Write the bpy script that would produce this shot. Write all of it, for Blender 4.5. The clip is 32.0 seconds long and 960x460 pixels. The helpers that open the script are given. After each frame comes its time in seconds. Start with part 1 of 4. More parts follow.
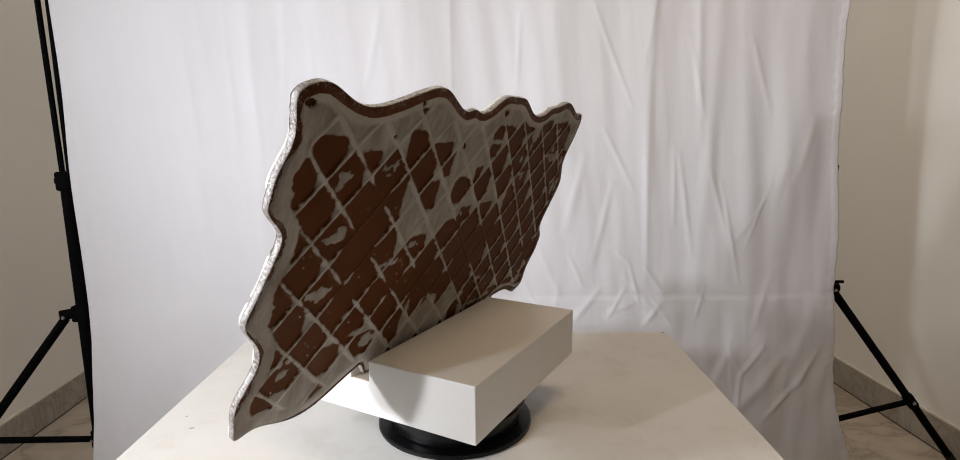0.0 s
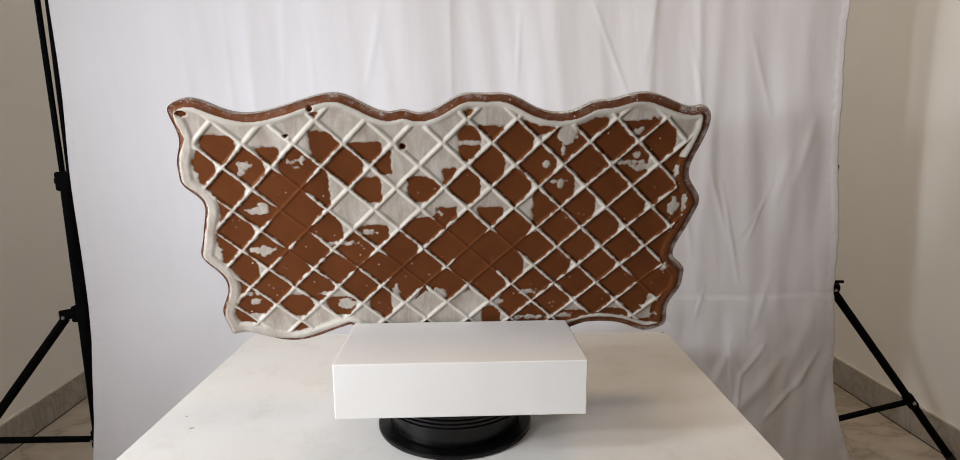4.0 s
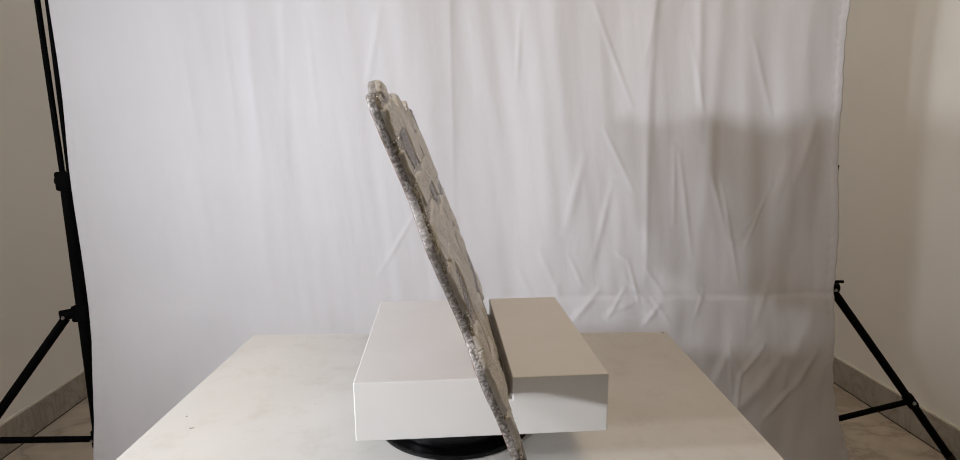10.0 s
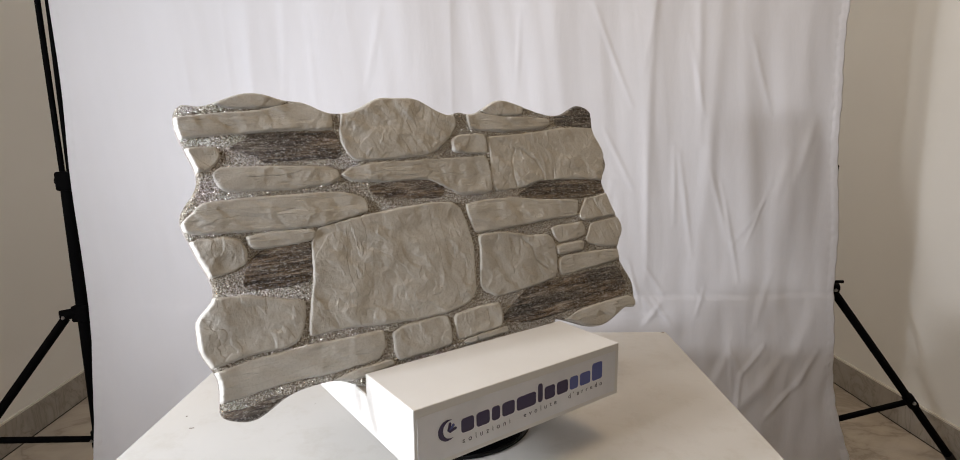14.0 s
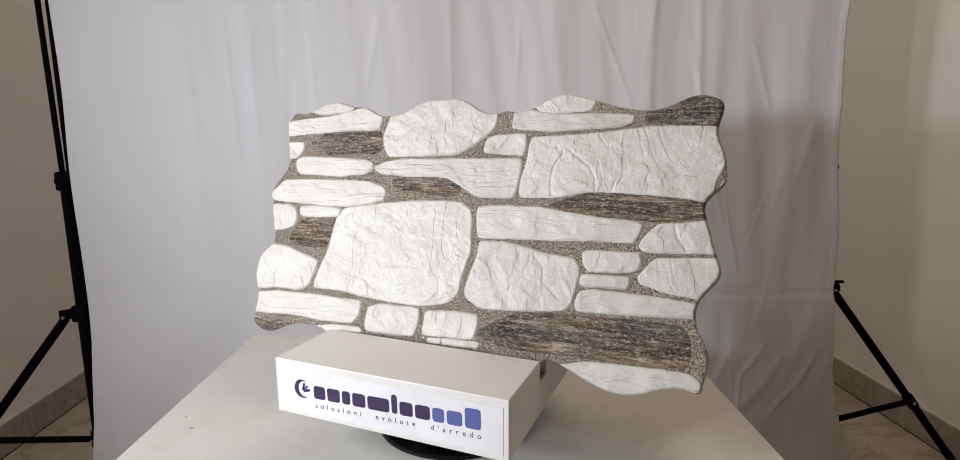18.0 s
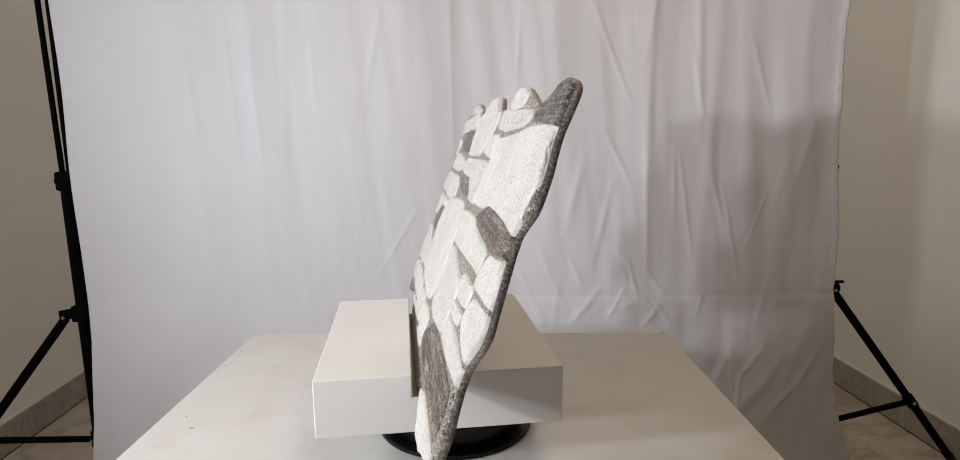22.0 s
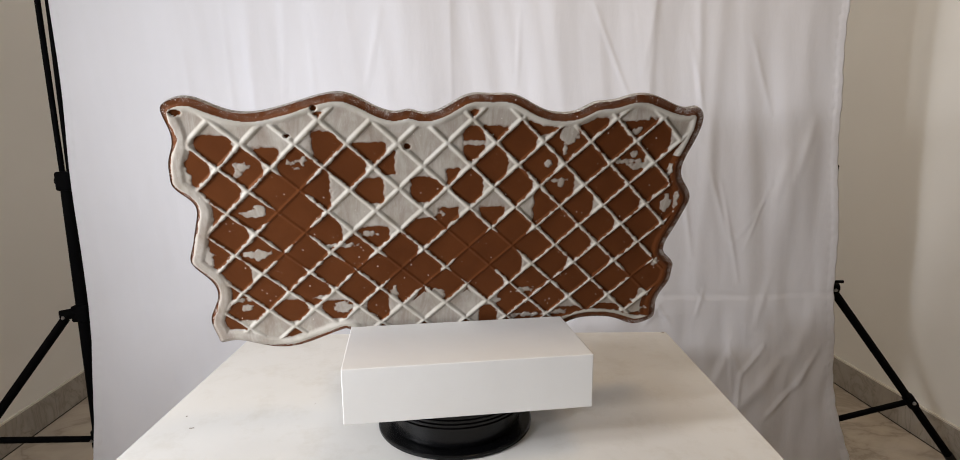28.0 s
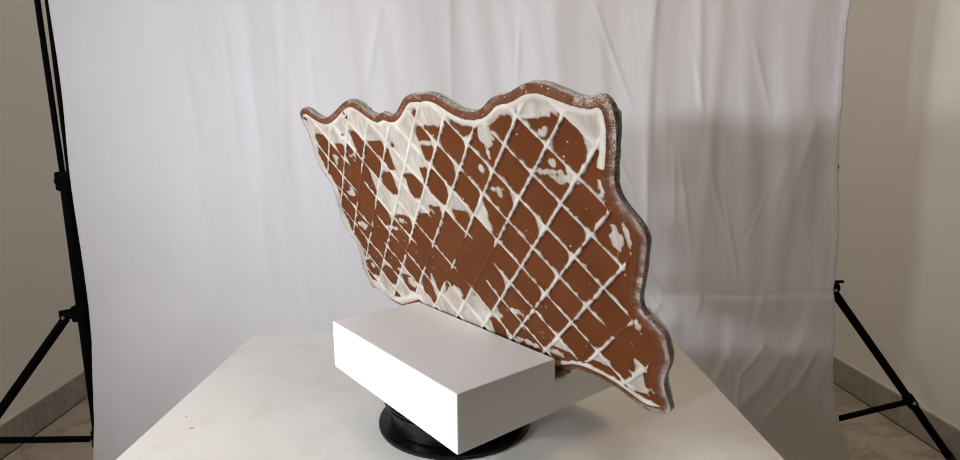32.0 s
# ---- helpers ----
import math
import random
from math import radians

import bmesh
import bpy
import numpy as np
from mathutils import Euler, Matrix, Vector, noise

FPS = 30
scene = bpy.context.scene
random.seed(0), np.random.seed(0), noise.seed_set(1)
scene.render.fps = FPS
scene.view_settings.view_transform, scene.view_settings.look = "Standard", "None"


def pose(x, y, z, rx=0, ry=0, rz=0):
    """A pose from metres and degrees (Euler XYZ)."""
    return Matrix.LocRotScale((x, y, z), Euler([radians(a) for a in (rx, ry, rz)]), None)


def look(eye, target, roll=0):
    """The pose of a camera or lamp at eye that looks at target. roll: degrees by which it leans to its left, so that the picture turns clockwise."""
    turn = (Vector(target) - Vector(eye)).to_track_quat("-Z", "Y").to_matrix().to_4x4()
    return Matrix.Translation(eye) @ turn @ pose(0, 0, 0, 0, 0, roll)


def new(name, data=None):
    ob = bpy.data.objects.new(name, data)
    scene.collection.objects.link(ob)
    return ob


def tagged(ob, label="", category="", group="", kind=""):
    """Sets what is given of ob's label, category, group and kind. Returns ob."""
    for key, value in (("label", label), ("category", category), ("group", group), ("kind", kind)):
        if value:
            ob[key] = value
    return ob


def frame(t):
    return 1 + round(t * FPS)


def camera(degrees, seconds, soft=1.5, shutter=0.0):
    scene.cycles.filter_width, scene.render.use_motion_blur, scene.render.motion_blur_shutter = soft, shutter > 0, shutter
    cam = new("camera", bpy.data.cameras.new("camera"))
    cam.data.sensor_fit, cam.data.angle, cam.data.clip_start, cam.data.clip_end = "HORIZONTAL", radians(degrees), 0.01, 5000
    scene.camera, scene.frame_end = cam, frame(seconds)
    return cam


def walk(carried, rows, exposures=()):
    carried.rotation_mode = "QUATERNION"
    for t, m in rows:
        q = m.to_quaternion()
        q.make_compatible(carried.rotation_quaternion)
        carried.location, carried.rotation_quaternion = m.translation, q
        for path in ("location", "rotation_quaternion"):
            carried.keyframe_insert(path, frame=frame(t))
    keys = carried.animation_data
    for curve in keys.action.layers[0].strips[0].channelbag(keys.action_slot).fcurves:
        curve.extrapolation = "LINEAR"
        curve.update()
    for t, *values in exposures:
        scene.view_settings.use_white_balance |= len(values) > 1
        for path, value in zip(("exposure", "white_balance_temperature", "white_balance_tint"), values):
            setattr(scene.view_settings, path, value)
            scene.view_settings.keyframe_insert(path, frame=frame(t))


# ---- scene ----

# ---- camera: a phone on a tripod, standing still ----
cam = camera(80.5, 32.0, soft=0.9)
EYE = pose(0, -0.72, 1.1352, 80.16, 0, -2.81) @ pose(0, 0, 0, 0, 0, -0.39)
EXPOSURE = ((0, 0.11), (1, 0.12), (2, 0.17), (3, 0.15), (6, -0.08), (7, -0.06), (9, -0.07), (11, -0.10), (12, -0.10), (13, 0.05), (14, 0.05), (16.5, -0.30), (17, -0.35),
            (19, -0.40), (21, -0.38), (22, -0.24), (23, -0.24), (24, 0.06), (25, 0.08), (28, 0.07), (29, 0.0), (30, 0.04), (31, -0.07), (32, -0.10))
walk(cam, [(0, EYE), (32, EYE)], exposures=[(t, e, 6280, 12) for t, e in EXPOSURE])

# ---- light: two white lamps at the side of the camera, a warm ceiling lamp over the table, two added fills ----
world = bpy.data.worlds.new("world")
scene.world = world
world.use_nodes = True
world.node_tree.nodes["Background"].inputs[0].default_value = (0.9, 0.85, 0.8, 1)
world.node_tree.nodes["Background"].inputs[1].default_value = 0.02


def area_lamp(name, m, power, colour, sx, sy=None, spread=180):
    data = bpy.data.lights.new(name, "AREA")
    data.energy, data.color, data.size, data.spread = power, colour, sx, radians(spread)
    data.shape = "DISK" if sy is None else "RECTANGLE"
    if sy is not None:
        data.size_y = sy
    ob = new(name, data)
    ob.matrix_basis = m
    return ob


area_lamp("key_lamp", look((-1.12, -0.90, 1.17), (0.7, 0.6, 1.03)), 5.4, (0.965, 0.975, 0.98), 0.09, spread=130)
area_lamp("second_lamp", look((-1.12, -0.51, 1.17), (0.7, 0.6, 1.03)), 5.4, (0.965, 0.975, 0.98), 0.09, spread=130)
# added fill with no known source, lifts the cloth without a tile shadow
area_lamp("high_lamp", look((-1.42, -0.62, 1.85), (0.6, 0.6, 0.9)), 9.5, (0.965, 0.975, 0.98), 0.40, spread=150)
area_lamp("ceiling_lamp", look((0.60, -0.10, 2.74), (0.60, -0.09, 0)), 7.8, (1.0, 0.71, 0.38), 0.6, 0.6)
# added fill behind the cloth, only to brighten the side walls
area_lamp("rear_ceiling_lamp", look((0.25, 1.50, 2.74), (0.25, 1.50, 0)), 10.6, (1.0, 0.90, 0.76), 0.5, 0.5)

# ---- materials ----
class Nodes:
    """A short way to write node materials."""

    def __init__(self, name):
        self.mat = bpy.data.materials.new(name)
        self.mat.use_nodes = True
        self.tree = self.mat.node_tree
        self.bsdf = self.tree.nodes["Principled BSDF"]
        self.coord = self.tree.nodes.new("ShaderNodeTexCoord").outputs["Object"]

    def put(self, socket, value):
        if hasattr(value, "is_linked"):
            self.tree.links.new(value, socket)
        elif isinstance(value, tuple) and len(value) == 3 and socket.type == "RGBA":
            socket.default_value = (*value, 1)
        else:
            socket.default_value = value

    def set(self, **values):
        for key, value in values.items():
            self.put(self.bsdf.inputs[key.replace("_", " ")], value)
        return self

    def scaled(self, x, y, z, source=None, turn=(0, 0, 0)):
        n = self.tree.nodes.new("ShaderNodeMapping")
        self.put(n.inputs["Vector"], source or self.coord)
        n.inputs["Scale"].default_value = (x, y, z)
        n.inputs["Rotation"].default_value = turn
        return n.outputs[0]

    def noise(self, scale, detail=4.0, rough=0.55, source=None, distortion=0.0):
        n = self.tree.nodes.new("ShaderNodeTexNoise")
        self.put(n.inputs["Vector"], source or self.coord)
        n.inputs["Scale"].default_value, n.inputs["Detail"].default_value = scale, detail
        n.inputs["Roughness"].default_value, n.inputs["Distortion"].default_value = rough, distortion
        return n.outputs["Fac"]

    def cells(self, scale, source=None, feature="F1"):
        n = self.tree.nodes.new("ShaderNodeTexVoronoi")
        n.feature = feature
        self.put(n.inputs["Vector"], source or self.coord)
        n.inputs["Scale"].default_value = scale
        return n

    def ramp(self, fac, *stops):
        n = self.tree.nodes.new("ShaderNodeValToRGB")
        self.put(n.inputs[0], fac)
        el = n.color_ramp.elements
        while len(el) < len(stops):
            el.new(0.5)
        for e, (place, colour) in zip(el, stops):
            e.position = place
            e.color = (*colour, 1) if isinstance(colour, tuple) else (colour, colour, colour, 1)
        return n.outputs[0]

    def math(self, op, a, b=0.0, clamp=False):
        n = self.tree.nodes.new("ShaderNodeMath")
        n.operation, n.use_clamp = op, clamp
        self.put(n.inputs[0], a)
        self.put(n.inputs[1], b)
        return n.outputs[0]

    def mix(self, fac, a, b, blend="MIX"):
        n = self.tree.nodes.new("ShaderNodeMix")
        n.data_type, n.blend_type = "RGBA", blend
        self.put(n.inputs[0], fac)
        self.put(n.inputs[6], a)
        self.put(n.inputs[7], b)
        return n.outputs[2]

    def attribute(self, name):
        n = self.tree.nodes.new("ShaderNodeAttribute")
        n.attribute_name = name
        return n.outputs["Fac"]

    def island(self):
        return self.tree.nodes.new("ShaderNodeObjectInfo").outputs["Random"]

    def bump(self, height, strength=0.3, distance=0.001, normal=None):
        n = self.tree.nodes.new("ShaderNodeBump")
        n.inputs["Strength"].default_value, n.inputs["Distance"].default_value = strength, distance
        self.put(n.inputs["Height"], height)
        if normal is not None:
            self.put(n.inputs["Normal"], normal)
        self.put(self.bsdf.inputs["Normal"], n.outputs[0])
        return n.outputs[0]


def wall_paint():
    n = Nodes("wall_paint")
    n.set(Base_Color=n.ramp(n.noise(1.3, 3), (0.3, (0.78, 0.76, 0.72)), (0.7, (0.83, 0.81, 0.77))), Roughness=0.6)
    n.bump(n.noise(160, 3), 0.15, 0.002)
    return n.mat


def cotton():
    n = Nodes("white_cotton")
    weave = n.noise(900, 2, source=n.scaled(1, 1, 1))
    stain = n.noise(2.1, 4)
    n.set(Base_Color=n.ramp(stain, (0.3, (0.80, 0.80, 0.84)), (0.7, (0.845, 0.845, 0.885))), Roughness=0.85)
    n.put(n.bsdf.inputs["Sheen Weight"], 0.08)
    creases = n.noise(6.5, 4, 0.5, n.scaled(2.0, 1, 0.7), 0.3)
    first = n.bump(creases, 0.16, 0.02)
    n.bump(weave, 0.12, 0.0008, first)
    return n.mat


def marble(name, base, vein, scale):
    n = Nodes(name)
    cloud = n.noise(scale, 6, 0.6, None, 0.6)
    lines = n.math("ABSOLUTE", n.math("SUBTRACT", n.noise(scale * 0.8, 5, 0.62, n.scaled(1, 1.7, 1, None, (0, 0, 0.7)), 1.8), 0.5))
    mask = n.ramp(lines, (0.0, 0.55), (0.03, 0.2), (0.10, 0.0))
    n.set(Base_Color=n.mix(mask, n.ramp(cloud, (0.3, base), (0.75, tuple(c * 0.82 for c in base))), vein), Roughness=0.22)
    return n.mat


def table_paint():
    n = Nodes("worn_white_paint")
    cloud = n.noise(3.2, 5)
    dirt = n.noise(17, 6, 0.7)
    base = n.ramp(cloud, (0.3, (0.615, 0.60, 0.565)), (0.7, (0.695, 0.68, 0.65)))
    base = n.mix(n.ramp(dirt, (0.50, 0.0), (0.72, 0.45)), base, (0.50, 0.465, 0.40))
    specks = n.cells(55)
    speck = n.ramp(specks.outputs["Distance"], (0.03, 1.0), (0.06, 0.0))
    rare = n.ramp(n.noise(6.0, 1), (0.66, 0.0), (0.68, 1.0))
    base = n.mix(n.math("MULTIPLY", speck, rare), base, (0.22, 0.17, 0.12))
    n.set(Base_Color=base, Roughness=0.5)
    n.bump(n.noise(90, 4), 0.2, 0.001)
    return n.mat


def box_paint():
    n = Nodes("white_painted_board")
    n.set(Base_Color=n.ramp(n.noise(9, 4), (0.3, (0.75, 0.735, 0.71)), (0.7, (0.79, 0.78, 0.76))), Roughness=0.42)
    scuff = n.noise(40, 6, 0.7)
    n.set(Roughness=n.ramp(scuff, (0.35, 0.36), (0.7, 0.52)))
    n.bump(n.noise(130, 3, 0.5, n.scaled(1, 6, 6)), 0.12, 0.0008)
    return n.mat


def plain(name, colour, rough, metal=0.0, bump=0.0, scale=200):
    n = Nodes(name)
    tone = n.noise(scale * 0.1, 4)
    n.set(Base_Color=n.ramp(tone, (0.3, tuple(c * 0.88 for c in colour)), (0.7, colour)), Roughness=rough, Metallic=metal)
    if bump:
        n.bump(n.noise(scale, 3), bump, 0.001)
    return n.mat


def pale_stone(name, bedded):
    n = Nodes(name)
    big = n.noise(14, 6, 0.6)
    streak = n.noise(30, 6, 0.65, n.scaled(0.35, 1.5, 1))
    base = n.ramp(big, (0.25, (0.575, 0.55, 0.50)), (0.55, (0.65, 0.63, 0.585)), (0.8, (0.69, 0.675, 0.64)))
    base = n.mix(n.ramp(streak, (0.54, 0.0), (0.78, 0.35)), base, (0.575, 0.53, 0.46))
    tone = n.ramp(n.island(), (0.0, 0.90), (0.5, 1.0), (1.0, 0.95))
    base = n.mix(1.0, base, tone, "MULTIPLY")
    # thin cracks and chipped ledges
    wander = n.tree.nodes.new("ShaderNodeMix")
    wander.data_type = "VECTOR"
    wander.inputs[0].default_value = 0.035
    n.put(wander.inputs[4], n.coord)
    warp = n.tree.nodes.new("ShaderNodeTexNoise")
    warp.inputs["Scale"].default_value, warp.inputs["Detail"].default_value = 26, 4
    n.put(warp.inputs["Vector"], n.coord)
    n.put(wander.inputs[5], warp.outputs["Color"])
    web = n.cells(9, wander.outputs[1], "DISTANCE_TO_EDGE").outputs["Distance"]
    some = n.ramp(n.noise(13, 2), (0.63, 0.0), (0.66, 1.0))
    crack = n.math("MULTIPLY", n.ramp(web, (0.0, 1.0), (0.008, 0.8), (0.014, 0.0)), some)
    base = n.mix(n.math("MULTIPLY", crack, 0.55), base, (0.26, 0.235, 0.20))
    n.set(Base_Color=base, Roughness=n.ramp(n.noise(420, 3), (0.3, 0.14), (0.7, 0.5)))
    chips = n.cells(85, wander.outputs[1]).outputs["Distance"]
    patch = n.ramp(n.noise(30, 3), (0.46, 0.0), (0.60, 1.0))
    # split ledges: a height that rises in steps, with its risers roughened
    if bedded:
        height = n.noise(26, 4, 0.5, n.scaled(0.16, 1.0, 1, None, (0, 0, 0.06)), 0.4)
        count, rise, deep = 9.0, 0.8, 0.0070
    else:
        height = n.noise(11, 4, 0.52, n.scaled(1.35, 0.7, 1, None, (0, 0, 0.5)), 0.8)
        count, rise, deep = 9.0, 0.8, 0.0072
    scaled = n.math("MULTIPLY", height, count)
    level = n.math("FLOOR", scaled)
    within = n.ramp(n.math("SUBTRACT", scaled, level), (0.0, 0.0), (0.80, 0.08), (0.90, 1.0))
    ledges = n.math("DIVIDE", n.math("ADD", level, within), count)
    first = n.bump(ledges, rise, deep)
    layers = n.noise(150, 6, 0.7, n.scaled(0.09, 1.0, 1), 0.5) if bedded else n.noise(70, 6, 0.66, n.scaled(1.3, 0.9, 1, None, (0, 0, 0.5)), 0.5)
    middle = n.bump(layers, 0.55, 0.0032, first)
    second = n.bump(n.math("MULTIPLY", chips, patch), 0.25, 0.003, middle)
    third = n.bump(n.math("SUBTRACT", 1.0, crack), 0.8, 0.0014, second)
    n.bump(n.noise(900, 3, 0.7), 0.34, 0.0008, third)
    return n.mat


def dark_stone():
    n = Nodes("dark_streaked_stone")
    coarse = n.noise(150, 8, 0.74, n.scaled(0.07, 1.0, 1), 0.6)
    thin = n.noise(420, 5, 0.7, n.scaled(0.13, 1.0, 1), 0.4)
    grain = n.noise(620, 3, 0.7)
    streak = n.math("ADD", n.math("MULTIPLY", coarse, 0.54), n.math("ADD", n.math("MULTIPLY", thin, 0.30), n.math("MULTIPLY", grain, 0.16)))
    tint = n.noise(12, 4, 0.6, n.scaled(0.5, 2.2, 1))
    grey = n.ramp(streak, (0.42, (0.012, 0.010, 0.008)), (0.48, (0.060, 0.048, 0.038)), (0.54, (0.20, 0.172, 0.142)), (0.61, (0.54, 0.50, 0.445)))
    brown = n.ramp(streak, (0.42, (0.018, 0.011, 0.006)), (0.48, (0.082, 0.053, 0.031)), (0.54, (0.25, 0.178, 0.110)), (0.61, (0.58, 0.47, 0.34)))
    fleck = n.ramp(n.noise(560, 3, 0.7, n.scaled(0.35, 1.0, 1)), (0.55, 0.0), (0.62, 0.55))
    n.set(Base_Color=n.mix(fleck, n.mix(n.ramp(tint, (0.42, 0.0), (0.58, 0.9)), grey, brown), (0.80, 0.77, 0.73)), Metallic=fleck, Roughness=n.ramp(n.noise(500, 3), (0.3, 0.16), (0.7, 0.42)))
    n.put(n.bsdf.inputs["Specular IOR Level"], 0.5)
    first = n.bump(streak, 1.0, 0.004)
    n.bump(n.noise(800, 3, 0.7), 0.9, 0.0016, first)
    return n.mat


def mortar():
    """Coarse glazed grit: dark in shade, glittering where the lamps strike it."""
    n = Nodes("sandy_mortar")
    grit = n.cells(560)
    grain = n.noise(340, 5, 0.80)
    cloud = n.noise(25, 4)
    base = n.ramp(grain, (0.37, (0.050, 0.036, 0.023)), (0.45, (0.20, 0.158, 0.108)), (0.53, (0.45, 0.395, 0.31)), (0.60, (0.84, 0.80, 0.72)))
    base = n.mix(n.ramp(cloud, (0.4, 0.0), (0.7, 0.25)), base, (0.15, 0.115, 0.074))
    fleck = n.ramp(n.noise(400, 3, 0.75), (0.52, 0.0), (0.57, 0.9))
    base = n.mix(fleck, base, (0.86, 0.83, 0.78))
    n.set(Base_Color=base, Metallic=fleck, Roughness=n.ramp(n.noise(600, 2), (0.35, 0.14), (0.65, 0.42)))
    n.put(n.bsdf.inputs["Specular IOR Level"], 0.85)
    n.bump(n.math("ADD", grain, grit.outputs["Distance"]), 1.0, 0.0030)
    return n.mat


def speckled_edge():
    n = Nodes("speckled_glaze_edge")
    grain = n.noise(420, 4, 0.7)
    cloud = n.noise(22, 4)
    base = n.ramp(grain, (0.38, (0.10, 0.083, 0.070)), (0.5, (0.25, 0.22, 0.20)), (0.60, (0.54, 0.51, 0.49)))
    base = n.mix(n.ramp(cloud, (0.5, 0.0), (0.7, 0.5)), base, (0.34, 0.315, 0.295))
    # a little browner towards one end: shade of the unlit side, put into the colour
    sides = n.tree.nodes.new("ShaderNodeSeparateXYZ")
    n.put(sides.inputs[0], n.coord)
    end_shade = n.ramp(n.math("ADD", sides.outputs[0], 0.5), (0.45, 0.0), (0.70, 0.12))
    base = n.mix(end_shade, base, (0.075, 0.055, 0.045))
    n.set(Base_Color=base, Roughness=0.36)
    n.bump(grain, 0.6, 0.001)
    return n.mat


def clay_back():
    """Brown fired clay with whitish release powder where the residue value is high."""
    n = Nodes("brown_clay_with_white_residue")
    clay = n.ramp(n.noise(16, 5), (0.3, (0.088, 0.0272, 0.0089)), (0.7, (0.117, 0.0372, 0.0121)))
    specks = n.cells(150)
    rare = n.ramp(n.noise(60, 2), (0.58, 0.0), (0.64, 1.0))
    speck = n.math("MULTIPLY", n.ramp(specks.outputs["Distance"], (0.10, 1.0), (0.16, 0.0)), rare)
    clay = n.mix(speck, clay, (0.75, 0.66, 0.58))
    white = n.ramp(n.noise(38, 5), (0.3, (0.42, 0.385, 0.325)), (0.7, (0.575, 0.545, 0.49)))
    ragged = n.math("MULTIPLY", n.math("SUBTRACT", n.noise(170, 5, 0.65, None, 0.5), 0.5), 0.22)
    raw = n.math("ADD", n.attribute("residue"), ragged)
    mask = n.ramp(raw, (0.43, 0.0), (0.50, 0.65), (0.62, 1.0))
    brushed = n.noise(60, 6, 0.7, n.scaled(1.0, 0.25, 1, None, (0, 0, 0.5)), 0.8)
    thin = n.math("MULTIPLY", n.attribute("veil"), n.ramp(brushed, (0.35, 0.10), (0.62, 0.42)))
    base = n.mix(n.math("MULTIPLY", mask, n.math("SUBTRACT", 1.0, thin)), clay, white)
    grains = n.math("ADD", n.noise(900, 3, 0.6), n.math("MULTIPLY", n.attribute("dust"), 0.36))
    base = n.mix(n.ramp(grains, (0.70, 0.0), (0.80, 0.6)), base, (0.60, 0.57, 0.54))
    base = n.mix(n.math("MULTIPLY", n.attribute("dust"), 0.20), base, (0.33, 0.27, 0.23))
    n.set(Base_Color=base, Roughness=n.ramp(mask, (0.0, 0.52), (1.0, 0.85)))
    n.put(n.bsdf.inputs["Specular IOR Level"], 0.12)
    n.put(n.bsdf.inputs["Specular Tint"], n.mix(mask, (1.0, 0.52, 0.24), (1.0, 1.0, 1.0)))
    first = n.bump(mask, 0.5, 0.0012)
    n.bump(n.noise(380, 4), 0.25, 0.0006, first)
    return n.mat


WALL, COTTON, TABLE, BOX = wall_paint(), cotton(), table_paint(), box_paint()
FLOOR = marble("floor_marble", (0.56, 0.48, 0.39), (0.24, 0.20, 0.16), 1.7)
SKIRT = marble("skirting_marble", (0.40, 0.365, 0.32), (0.20, 0.175, 0.15), 5.5)
GROUT = plain("dark_grout", (0.035, 0.028, 0.022), 0.9)
TRIM = plain("skirting_trim", (0.72, 0.68, 0.60), 0.5)
BLACK = plain("black_coated_metal", (0.0025, 0.0025, 0.003), 0.7, 0.0, 0.1)
BLACK.node_tree.nodes["Principled BSDF"].inputs["Specular IOR Level"].default_value = 0.06
PLASTIC = plain("glossy_black_plastic", (0.003, 0.003, 0.0035), 0.26, 0.0, 0.05)
PLASTIC.node_tree.nodes["Principled BSDF"].inputs["Specular IOR Level"].default_value = 0.28
RUBBER = plain("black_rubber", (0.015, 0.015, 0.015), 0.75)
STEEL = plain("bare_steel", (0.55, 0.55, 0.55), 0.3, 1.0)
PALE, BEDDED = pale_stone("pale_glazed_stone", False), pale_stone("pale_bedded_stone", True)
DARK, SAND, EDGE, CLAY = dark_stone(), mortar(), speckled_edge(), clay_back()
STICKER = plain("white_printed_film", (0.84, 0.84, 0.87), 0.35)
INK = plain("deep_purple_ink", (0.030, 0.014, 0.075), 0.4)
INK_BLUE = plain("blue_violet_ink", (0.10, 0.12, 0.36), 0.4)
INK_GREY = plain("grey_ink", (0.08, 0.075, 0.10), 0.5)
SLOT = plain("slot_shade_tan", (0.40, 0.34, 0.27), 0.8)
CHIP = plain("dark_paint_chip", (0.16, 0.11, 0.07), 0.8)


# ---- mesh helpers ----
def empty(name, m=None):
    ob = new(name)
    ob.empty_display_size = 0.05
    if m is not None:
        ob.matrix_basis = m
    return ob


def part(name, bm, material, parent=None, label="", smooth=False):
    data = bpy.data.meshes.new(name)
    bm.to_mesh(data)
    bm.free()
    data.materials.append(material)
    if smooth:
        data.polygons.foreach_set("use_smooth", [True] * len(data.polygons))
    ob = new(name, data)
    ob.parent = parent
    if label:
        ob["label"] = label
    return ob


